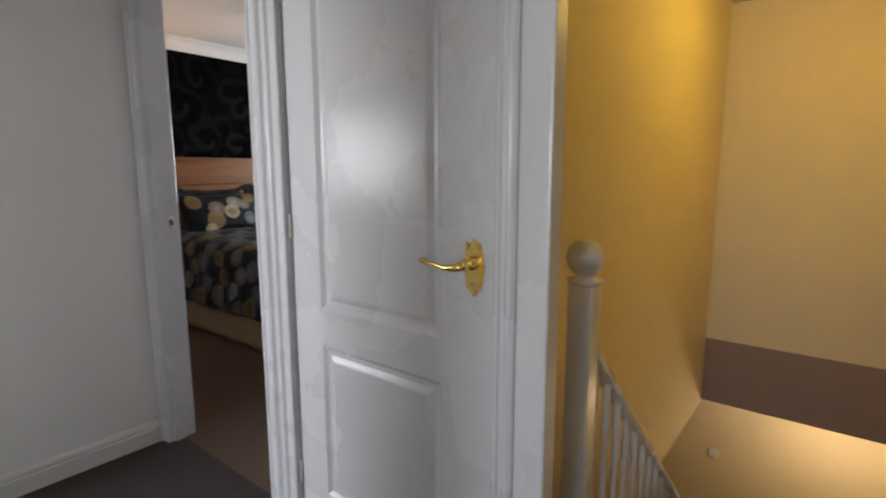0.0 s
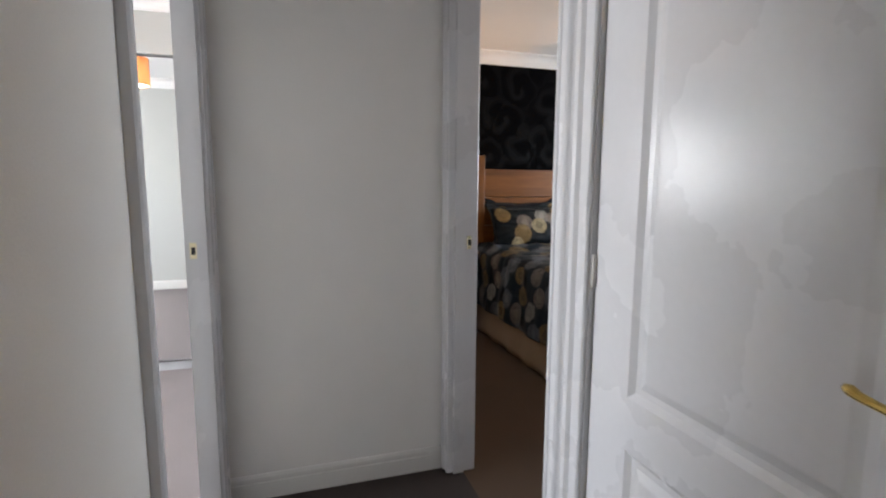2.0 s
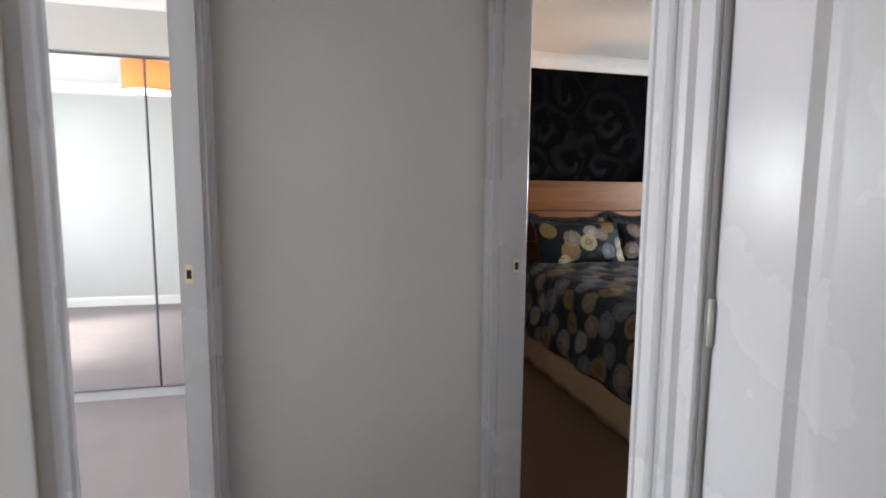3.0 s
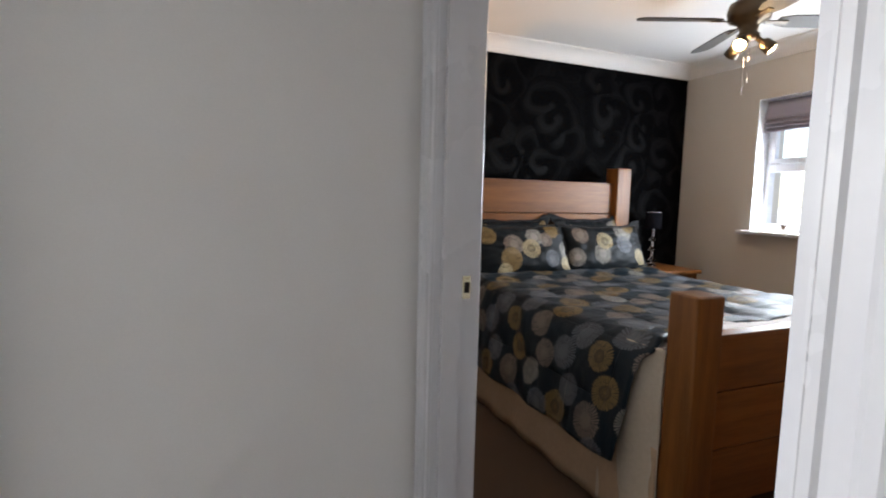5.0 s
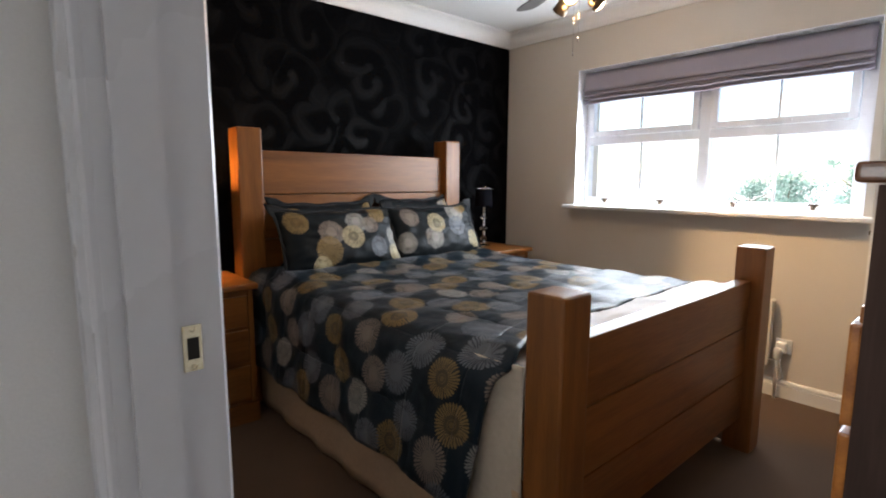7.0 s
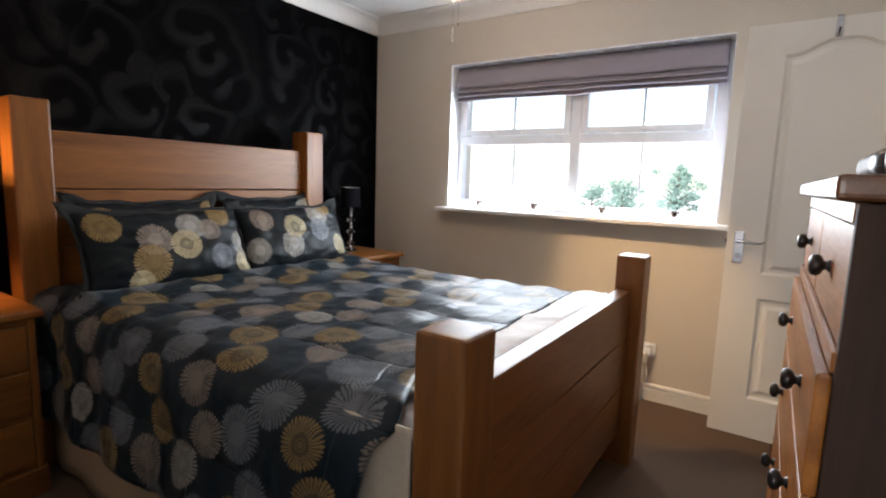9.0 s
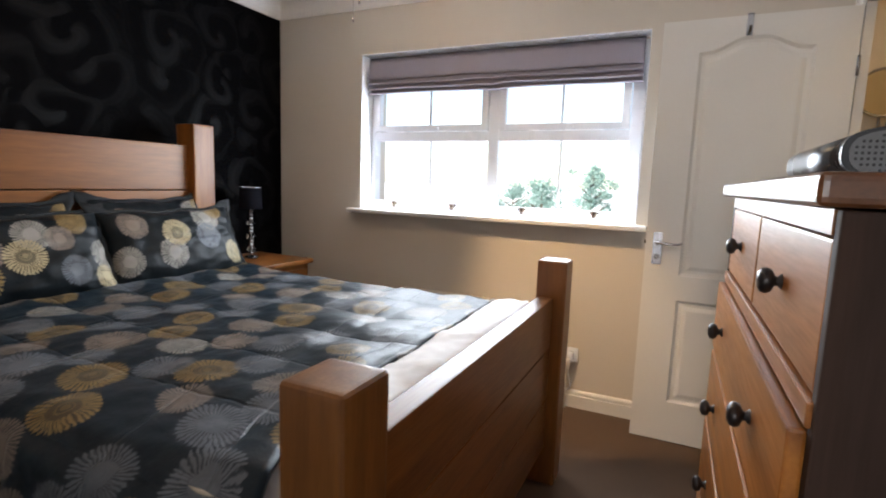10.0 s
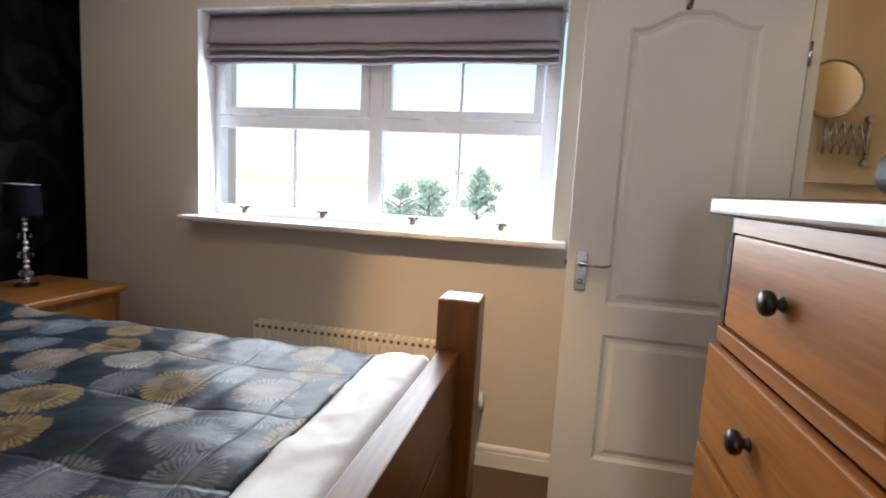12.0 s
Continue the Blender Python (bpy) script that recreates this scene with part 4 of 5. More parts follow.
# bed
def build_bed():
    bed = thing("bed", (-4.95, 4.46, 0), "chunky waxed pine double bed with square posts and boarded ends", "bed")
    for y0, y1 in ((3.665, 3.795), (5.09, 5.22)):
        part("post", bm_box(-5.985, -5.853, y0, y1, 0, 1.492, bevel=0.008), PINE_Z, bed)
    for y0, y1 in ((3.728, 3.852), (5.165, 5.285)):
        part("post", bm_box(-3.995, -3.877, y0, y1, 0, 0.938, bevel=0.012, seg=3), PINE_Z, bed)
    for z0, z1 in ((0.90, 1.139), (1.144, 1.378), (0.66, 0.895)):
        part("headboard_plank", bm_box(-5.955, -5.90, 3.795, 5.09, z0, z1, bevel=0.004), PINE_Y, bed)
    for z0, z1 in ((0.16, 0.372), (0.376, 0.584), (0.588, 0.790)):
        part("footboard_plank", bm_box(-3.985, -3.925, 3.852, 5.165, z0, z1, bevel=0.004), PINE_Y, bed)
    for y0, y1 in ((3.76, 3.80), (5.15, 5.19)):
        part("side_rail", bm_box(-5.853, -3.995, y0, y1, 0.20, 0.36, bevel=0.004), PINE_X, bed)
    return bed


build_bed()


def surface(fn, nu, nv, uvfn, thick=0.0):
    """A smooth sheet from fn(u, v) with a UV map in metres."""
    bm = bmesh.new()
    lay = bm.loops.layers.uv.new("cloth")
    grid = [[bm.verts.new(fn(i / nu, j / nv)) for j in range(nv + 1)] for i in range(nu + 1)]
    for i in range(nu):
        for j in range(nv):
            f = bm.faces.new((grid[i][j], grid[i + 1][j], grid[i + 1][j + 1], grid[i][j + 1]))
            f.smooth = True
            for lp, (a, b) in zip(f.loops, ((i, j), (i + 1, j), (i + 1, j + 1), (i, j + 1))):
                lp[lay].uv = uvfn(a / nu, b / nv)
    return bm


def noise2(x, y, s=1.0, seed=0.0):
    return noise.noise((x * s, y * s, seed))


YN, YF = 3.69, 5.235          # the sides of the made bed


def build_bedding():
    mat_ = tagged(obj("mattress", bm_box(-5.84, -3.99, 3.77, 5.165, 0.36, 0.715, bevel=0.05, seg=4), SHEET, True), "deep mattress in a white cotton sheet", "mattress")
    # quilt: across the bed s runs from the near hem over the top to the far hem
    drop_n, top_w, drop_f = 0.47, YF - YN, 0.40
    total = drop_n + top_w + drop_f

    def shape(s):
        r = 0.06
        if s < drop_n - r:
            return YN - 0.025 * (1 - s / drop_n), 0.735 - (drop_n - s), 0.0
        if s < drop_n + r:
            k = (s - (drop_n - r)) / (2 * r) * math.pi / 2
            return YN + r * (1 - math.cos(k)), 0.735 - r + r * math.sin(k), 0.5
        if s < drop_n + top_w - r:
            return YN + (s - drop_n), 0.735, 1.0
        if s < drop_n + top_w + r:
            k = (s - (drop_n + top_w - r)) / (2 * r) * math.pi / 2
            return YF - r + r * math.sin(k), 0.735 - r + r * math.cos(k), 0.5
        return YF + 0.01, 0.735 - (s - drop_n - top_w), 0.0

    def at(u, v):
        s = v * total
        y, z, flat = shape(s)
        # the end by the footboard runs in a curve on the side
        end = -4.128 - 0.045 * (s - drop_n) / top_w + 0.008 * noise2(y, 0, 5, 3)
        if s < drop_n:
            q = (drop_n - s) / drop_n
            end = -4.03 - 0.125 * q ** 0.6
        elif s < drop_n + 0.3:
            k = (s - drop_n) / 0.3
            end += (-4.03 - end) * (1 - k * k * (3 - 2 * k))
        x = -5.865 + (end + 5.865) * u
        puff = abs(math.sin(math.pi * (x + 5.865) / 0.24)) ** 0.35 * abs(math.sin(math.pi * (s - drop_n) / 0.26)) ** 0.35
        w = 0.013 * puff + 0.010 * noise2(x, s, 7) + 0.004 * noise2(x, s, 26, 2)
        if flat > 0.5:
            under = math.exp(-((x + 5.62) / 0.20) ** 2) * 0.03
            z += w + under + 0.018 * math.exp(-((x + 4.1) / 0.15) ** 2)
        else:
            y += (-1 if s < drop_n + 0.2 else 1) * (w + 0.012 * math.sin(x * 17 + 2 * noise2(x, 0, 3)) * (1 - flat) * (1 - min(1, (s if s < 1 else total - s) / 0.45)))
            z += w * flat
        return (x, y, z)
    bm = surface(at, 110, 140, lambda u, v: (u * 1.78, v * total))
    ob = tagged(obj("quilt", bm, QUILT), "dark teal quilted bedspread with round gold and grey flowers", "bedspread")
    m = ob.modifiers.new("thickness", "SOLIDIFY")
    m.thickness, m.offset = 0.012, -1

    # white sheet and cream corner by the footboard
    def sheet(u, v):
        y = 3.85 + 1.33 * v
        x = -4.24 + 0.253 * u
        z = 0.730 + 0.030 * math.sin(min(1, u * 1.1) * 2.2) + 0.010 * noise2(x, y, 9, 5) + 0.006 * noise2(x, y, 24, 6) - 0.05 * max(0, u - 0.85) / 0.15 - 0.045 * max(0, 1 - (y - 3.85) / 0.26) * (1 - u)
        return (x, y, z)
    ob = tagged(obj("folded_sheet", surface(sheet, 24, 90, lambda u, v: (u * 0.2, v * 1.4)), SHEET), "white cotton sheet showing at the foot of the bed", "sheet")
    m = ob.modifiers.new("thickness", "SOLIDIFY")
    m.thickness, m.offset = 0.01, -1

    def corner(u, v):
        x = -4.30 + 0.302 * u
        z = 0.03 + 0.70 * v
        return (x, 3.722 + 0.008 * math.sin(u * 7 + v) - 0.004 * v + 0.006 * noise2(x, z, 8, 9), z)
    ob = tagged(obj("cream_blanket", surface(corner, 24, 40, lambda u, v: (u * 0.36, v * 0.7)), CREAMCLOTH), "cream blanket corner hanging by the bed post", "blanket")
    m = ob.modifiers.new("thickness", "SOLIDIFY")
    m.thickness = 0.008

    def valance(u, v):
        x = -5.83 + 1.83 * u
        z = 0.012 + 0.36 * v
        pl = 0.006 * math.sin(x * 21 + 3 * noise2(x, 0, 2, 4)) * (1.2 - v)
        return (x, 3.725 + pl, z)
    ob = tagged(obj("bed_valance", surface(valance, 130, 8, lambda u, v: (u * 1.8, v * 0.36)), VALANCE), "beige pleated valance hanging under the quilt", "valance")
    m = ob.modifiers.new("thickness", "SOLIDIFY")
    m.thickness = 0.006
    ob = tagged(obj("bed_valance", surface(lambda u, v: (-5.83 + 1.83 * u, 5.20 + 0.006 * math.sin(u * 60), 0.012 + 0.36 * v), 90, 4, lambda u, v: (u, v)), VALANCE),
                "beige pleated valance on the window side of the bed", "valance")
    m = ob.modifiers.new("thickness", "SOLIDIFY")
    m.thickness = 0.006


CREAMCLOTH = material("cream_blanket_cloth", (0.50, 0.43, 0.34), 0.9, var=0.06, bump=0.4, bump_scale=50)
build_bedding()


def pillow(y0, y1, h, x_bottom, x_top, z0, seed, label, mat=None):
    """A filled pillow that leans on the headboard, with a narrow ruffled edge."""
    w = y1 - y0
    mat = mat or PILLOWCLOTH
    back = Vector((x_top - x_bottom, 0, h)).normalized()
    across = Vector((0, 1, 0))
    out = across.cross(back)
    if out.x < 0:
        out = -out
    origin = Vector((x_bottom, (y0 + y1) / 2, z0))
    parts_bm = bmesh.new()
    lay = parts_bm.loops.layers.uv.new("cloth")
    n = 34
    for side in (1, -1):
        grid = []
        for i in range(n + 1):
            row = []
            for j in range(n + 1):
                a, b = i / n * 2 - 1, j / n * 2 - 1
                pinch = 1 - 0.045 * (a * a) * (1 - b * b) - 0.02
                ya = a * w / 2
                full = max(0.0, (1 - abs(a) ** 3.2) * (1 - abs(b) ** 3.2)) ** 0.55
                edge = (1 + 0.012 * math.sin(14 * b + seed)) if abs(a) > 0.98 else 1
                hb = (b * 0.5 + 0.5) * h * (1 - 0.05 * (1 - a * a) * (1 if b > 0 else 0)) + (0.004 * math.sin(9 * a + seed * 3) if b > 0.9 else 0)
                p = origin + across * (ya * edge * pinch) + back * hb + out * side * (0.062 * full + 0.006 * noise2(a * 2 + seed, b * 2, 1.6) * full)
                if side == 1 and full > 0:
                    p += out * 0.008 * noise2(a * 3, b * 3, 2, seed)
                row.append(parts_bm.verts.new(p))
            grid.append(row)
        for i in range(n):
            for j in range(n):
                f = parts_bm.faces.new((grid[i][j], grid[i + 1][j], grid[i + 1][j + 1], grid[i][j + 1]))
                f.smooth = True
                for lp, (a, b) in zip(f.loops, ((i, j), (i + 1, j), (i + 1, j + 1), (i, j + 1))):
                    lp[lay].uv = (a / n * w, b / n * h)
    bmesh.ops.remove_doubles(parts_bm, verts=parts_bm.verts, dist=0.0005)
    bmesh.ops.recalc_face_normals(parts_bm, faces=parts_bm.faces)
    ob = tagged(obj("pillow", parts_bm, mat), label, "pillow", "pillows on the bed")
    frill = bmesh.new()
    loop = []
    m = 30
    for k in range(4 * m):
        side, q = divmod(k, m)
        q = q / m * 2 - 1
        a, b = ((q, -1), (1, q), (-q, 1), (-1, -q))[side]
        loop.append((a, b))
    rings = []
    for d in (-0.004, 0.006, 0.013):
        row = []
        for k, (a, b) in enumerate(loop):
            pinch = 1 - 0.045 * (a * a) * (1 - b * b) - 0.02
            hb = (b * 0.5 + 0.5) * h * (1 - 0.05 * (1 - a * a) * (1 if b > 0 else 0)) + (0.004 * math.sin(9 * a + seed * 3) if b > 0.9 else 0)
            ear = 1 + 2.2 * max(0.0, abs(a) + abs(b) - 1.8) / 0.2
            push = Vector((a, b)) if abs(a) > 0.999 and abs(b) > 0.999 else (Vector((a, 0)) if abs(a) > 0.999 else Vector((0, b)))
            p = origin + across * (a * w / 2 * pinch + push.x * d * ear) + back * (hb + push.y * d * ear)
            p += out * (0.30 * d * math.sin(k * 0.9 + seed) + 0.5 * d * noise2(a * 4 + seed, b * 4, 1.0))
            row.append(frill.verts.new(p))
        rings.append(row)
    for r0, r1 in zip(rings, rings[1:]):
        for k in range(4 * m):
            j = (k + 1) % (4 * m)
            frill.faces.new((r0[k], r0[j], r1[j], r1[k])).smooth = True
    bmesh.ops.recalc_face_normals(frill, faces=frill.faces)
    fr = part("frill", frill, DARKCLOTH, ob, "dark ruffled edge of the pillow case")
    md = fr.modifiers.new("thickness", "SOLIDIFY")
    md.thickness = 0.003
    return ob


pillow(3.84, 4.47, 0.37, -5.73, -5.88, 0.75, 4.0, "plump pillow behind in a dark flowered case")
pillow(4.53, 5.10, 0.38, -5.73, -5.88, 0.75, 5.0, "plump pillow behind in a dark flowered case", PILLOWCLOTH_FAR)
pillow(3.765, 4.49, 0.345, -5.55, -5.71, 0.748, 1.0, "plump pillow in dark teal case with gold and grey flowers")
pillow(4.46, 5.15, 0.345, -5.55, -5.71, 0.748, 2.0, "plump pillow in dark teal case with a cream flower", PILLOWCLOTH_FAR)


# bedside cabinets
def knob_profile(r):
    return [(r * 0.6, 0), (r * 0.55, r * 0.12), (r * 0.36, r * 0.28), (r * 0.42, r * 0.48), (r * 0.86, r * 0.68), (r, r * 1.0), (r * 0.92, r * 1.35), (r * 0.55, r * 1.58), (0, r * 1.64)]


def bedside(y0, y1):
    c = thing("bedside_cabinet", (-5.85, (y0 + y1) / 2, 0), "waxed pine bedside cabinet with three drawers and dark knobs", "bedside cabinet", "bedside cabinets by the bed")
    x0, x1 = -6.075, -5.655
    body = bmesh.new()
    bm_box(x0, x1, y0 + 0.02, y0 + 0.045, 0.06, 0.685, bm=body, bevel=0.002)
    bm_box(x0, x1, y1 - 0.045, y1 - 0.02, 0.06, 0.685, bm=body, bevel=0.002)
    bm_box(x0, x0 + 0.015, y0 + 0.045, y1 - 0.045, 0.06, 0.685, bm=body)
    bm_box(x0 + 0.015, x1 - 0.004, y0 + 0.045, y1 - 0.045, 0.655, 0.685, bm=body)
    for z in (0.49, 0.305, 0.12):
        bm_box(x0 + 0.015, x1 - 0.004, y0 + 0.045, y1 - 0.045, z - 0.008, z + 0.008, bm=body)
    part("body", body, PINE_Z, c)
    part("top", bm_box(x0 - 0.02, x1 + 0.032, y0, y1, 0.687, 0.717, bevel=0.010, seg=3), PINE_Y, c)
    part("plinth", bm_box(x0, x1 + 0.012, y0 + 0.01, y1 - 0.01, 0, 0.105, bevel=0.008), PINE_Y, c)
    for z0, z1 in ((0.50, 0.653), (0.315, 0.480), (0.130, 0.295)):
        d = part("drawer", bm_box(x1 - 0.022, x1 + 0.002, y0 + 0.048, y1 - 0.048, z0, z1, bevel=0.003), PINE_Y, c)
        part("knob", bm_turn(knob_profile(0.016), (x1 + 0.002, (y0 + y1) / 2, (z0 + z1) / 2), 18, "x"), IRON, d, "dark round drawer knob")
    return c


cab = bedside(3.145, 3.655)
copy_thing(cab, Matrix.Translation((-5.85, (3.145 + 3.655) / 2 + 2.125, 0)))


def glow_cloth(name, color, through_color, share):
    m = bpy.data.materials.new(name)
    m.use_nodes = True
    n, l = m.node_tree.nodes, m.node_tree.links
    out = n["Material Output"]
    n.remove(n["Principled BSDF"])
    d = n.new("ShaderNodeBsdfDiffuse")
    d.inputs["Color"].default_value = (*color, 1)
    t = n.new("ShaderNodeBsdfTranslucent")
    t.inputs["Color"].default_value = (*through_color, 1)
    mx = n.new("ShaderNodeMixShader")
    mx.inputs[0].default_value = share
    l.new(d.outputs[0], mx.inputs[1])
    l.new(t.outputs[0], mx.inputs[2])
    l.new(mx.outputs[0], out.inputs["Surface"])
    return m


SHADE_BROWN = glow_cloth("brown_lampshade_cloth", (0.07, 0.042, 0.025), (0.055, 0.026, 0.011), 0.5)
SHADE_BLACK = glow_cloth("black_lampshade_cloth", (0.009, 0.009, 0.012), (0.01, 0.01, 0.01), 0.1)
SHADE_CREAM = glow_cloth("cream_lampshade_cloth", (0.6, 0.42, 0.28), (0.8, 0.5, 0.3), 0.6)


def shade_bm(r0, r1, z0, z1, c, t=0.002):
    return bm_turn([(r0, z0), (r1, z1), (r1 - t, z1), (r0 - t, z0), (r0, z0)], (c[0], c[1], 0), 40)


def table_lamp(y, z, shade_mat, label, lit):
    x = -5.93
    lp = thing("table_lamp", (x, y, z), label, "table lamp", "table lamps by the bed")
    b = part("lamp_base", bm_turn([(0, 0), (0.045, 0), (0.046, 0.006), (0.040, 0.012), (0.012, 0.014), (0.010, 0.02), (0, 0.02)], (x, y, z), 28), CRYSTAL, lp)
    h = z + 0.020
    for r, hh in ((0.014, 0.02), (0.029, 0.030), (0.014, 0.024), (0.014, 0.022), (0.031, 0.032), (0.013, 0.024), (0.013, 0.024), (0.029, 0.030), (0.012, 0.026), (0.012, 0.024), (0.016, 0.018)):
        part("glass_bead", bm_turn([(0, 0), (r * 0.55, hh * 0.04), (r, hh * 0.42), (r, hh * 0.58), (r * 0.55, hh * 0.96), (0, hh)], (x, y, h), 20), CHROME if r < 0.018 else SMOKE, lp)
        h += hh + 0.001
    part("stem", bm_tube([(x, y, z + 0.012), (x, y, h + 0.03)], 0.003, 8), CHROME, lp)
    s = part("shade", shade_bm(0.068, 0.062, h + 0.005, h + 0.137, (x, y)), shade_mat, lp)
    part("shade_ring", bm_turn([(0.0625, h + 0.136), (0.0635, h + 0.139), (0.061, h + 0.139), (0.0625, h + 0.136)], (x, y, 0), 40), CHROME, s)
    return lp


SMOKE = clear("clear_heavy_glass", (0.75, 0.77, 0.8), 0.03, 1.5)
table_lamp(3.445, 0.7175, SHADE_BROWN, "lit table lamp of stacked glass beads with brown shade", True)
table_lamp(5.548, 0.7175, SHADE_BLACK, "unlit table lamp of stacked glass beads with black shade", False)

gl = thing("glass_ornament", (-5.99, 3.30, 0.718), "small clear glass ornament on the bedside cabinet", "ornament")
part("glass_body", bm_turn([(0, 0), (0.026, 0), (0.027, 0.01), (0.014, 0.03), (0.018, 0.07), (0.013, 0.11), (0.018, 0.14), (0.016, 0.15), (0, 0.148)], (-5.99, 3.30, 0.7175), 20), CRYSTAL, gl)
part("base_ring", bm_turn([(0.0275, 0), (0.028, 0.006), (0.0275, 0.008)], (-5.99, 3.30, 0.7175), 20), CHROME, gl)


# chest of drawers
def build_chest():
    c = thing("chest_of_drawers", (-3.13, 4.38, 0), "tall antique pine chest of drawers with round dark knobs", "chest of drawers")
    x0, x1, y0, y1 = -3.337, -2.915, 3.848, 4.918
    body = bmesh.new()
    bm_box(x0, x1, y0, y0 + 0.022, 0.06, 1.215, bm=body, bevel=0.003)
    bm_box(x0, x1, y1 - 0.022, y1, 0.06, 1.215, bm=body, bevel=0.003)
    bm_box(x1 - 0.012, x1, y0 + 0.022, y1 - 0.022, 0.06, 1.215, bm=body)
    part("body", body, CHEST_SHADED, c)
    face = bmesh.new()
    bm_box(x0 - 0.002, x0 + 0.02, y0 + 0.022, y1 - 0.022, 1.187, 1.215, bm=face)
    rows = ((1.004, 1.184), (0.772, 0.966), (0.562, 0.758), (0.345, 0.545), (0.140, 0.330))
    for z0, z1 in rows:
        bm_box(x0 + 0.004, x1 - 0.012, y0 + 0.022, y1 - 0.022, z0 - 0.0105, z0 - 0.004, bm=face)
    bm_box(x0 - 0.006, x0 + 0.02, y0 + 0.010, y1 - 0.010, 0.970, 1.001, bm=face, bevel=0.003)
    bm_box(x0 + 0.004, x0 + 0.02, 4.382, 4.396, 1.001, 1.187, bm=face)
    part("face_frame", face, CHEST_Y, c)
    part("top", bm_box(x0 - 0.030, x1 + 0.005, y0 - 0.030, y1 + 0.045, 1.218, 1.254, bevel=0.010, seg=3), CHEST_TOP, c)
    part("plinth", bm_box(x0 - 0.022, x1, y0 - 0.012, y1 + 0.012, 0, 0.130, bevel=0.008), CHEST_Y, c)
    for i, (z0, z1) in enumerate(rows):
        spans = ((y0 + 0.024, 4.380), (4.398, y1 - 0.024)) if i == 0 else ((y0 + 0.016, y1 - 0.016),)
        for a, b in spans:
            xo = x0 + 0.001 if i == 0 else x0 - 0.020
            d = part("drawer", bm_box(xo, xo + 0.02, a, b, z0 + 0.001, z1 - 0.001, bevel=0.0045), CHEST_Y, c)
            for ky in (4.115, 4.658):
                if a < ky < b:
                    part("knob", bm_turn(knob_profile(0.0208), (xo, ky, (z0 + z1) / 2 + 0.002), 24, "-x"), IRON, d, "dark round drawer knob")
    pivot = Matrix.Translation((x0, y0, 0))
    c.matrix_world = pivot @ Matrix.Rotation(radians(0.9), 4, "Z") @ pivot.inverted() @ c.matrix_world
    return c


build_chest()


GRILLE = material("dark_grey_speaker_grille", (0.13, 0.13, 0.135), 0.45, metal=0.3)


def build_speaker():
    s = thing("portable_speaker", (-3.22, 4.2, 1.252), "rounded black and silver portable player lying on the pine chest", "speaker")
    y0, y1 = 4.155, 4.61
    cx, cz, a, b = -3.204, 1.2935, 0.076, 0.0390
    prof = [(cx + a * math.copysign(abs(math.cos(t)) ** 0.8, math.cos(t)), cz + b * math.copysign(abs(math.sin(t)) ** 0.75, math.sin(t))) for t in [2 * math.pi * k / 40 for k in range(40)]]
    part("case", bm_extrude(prof, "y", y0, y1, smooth=True), PLAYER, s)
    part("end_rim", bm_extrude([(cx + (u - cx) * 1.02, cz + (v - cz) * 1.02) for u, v in prof], "y", y0 - 0.012, y0), BLACK, s)
    g = part("speaker_grille", bm_extrude([(cx + (u - cx) * 0.9, cz + (v - cz) * 0.88) for u, v in prof], "y", y0 - 0.014, y0 - 0.012), GRILLE, s, "grey perforated speaker grille")
    dots = bmesh.new()
    for i in range(19):
        for j in range(9):
            u, v = (i - 9) * 0.0075, (j - 4) * 0.0085
            if (u / (a * 0.84)) ** 2 + (v / (b * 0.8)) ** 2 < 1:
                bm_turn([(0.0024, 0), (0, 0.0004)], (cx + u, y0 - 0.0141, cz + v), 6, "-y", dots)
    part("hole", dots, BLACK, g)


PLAYER = material("black_chrome_plastic", (0.10, 0.105, 0.115), 0.27, metal=0.7, var=0.1)
build_speaker()

pic = thing("wall_picture", (-2.915, 4.7, 1.9), "black framed dark picture on the cream wall above the chest", "picture")
fr = bmesh.new()
for b in ((4.20, 5.125, 1.635, 1.665), (4.20, 5.125, 2.17, 2.20), (4.20, 4.23, 1.665, 2.17), (5.095, 5.125, 1.665, 2.17)):
    bm_box(-2.935, -2.902, b[0], b[1], b[2], b[3], bm=fr, bevel=0.003)
part("picture_frame", fr, BLACK, pic)
part("picture_panel", bm_box(-2.915, -2.905, 4.23, 5.095, 1.665, 2.17), BLACK, pic)


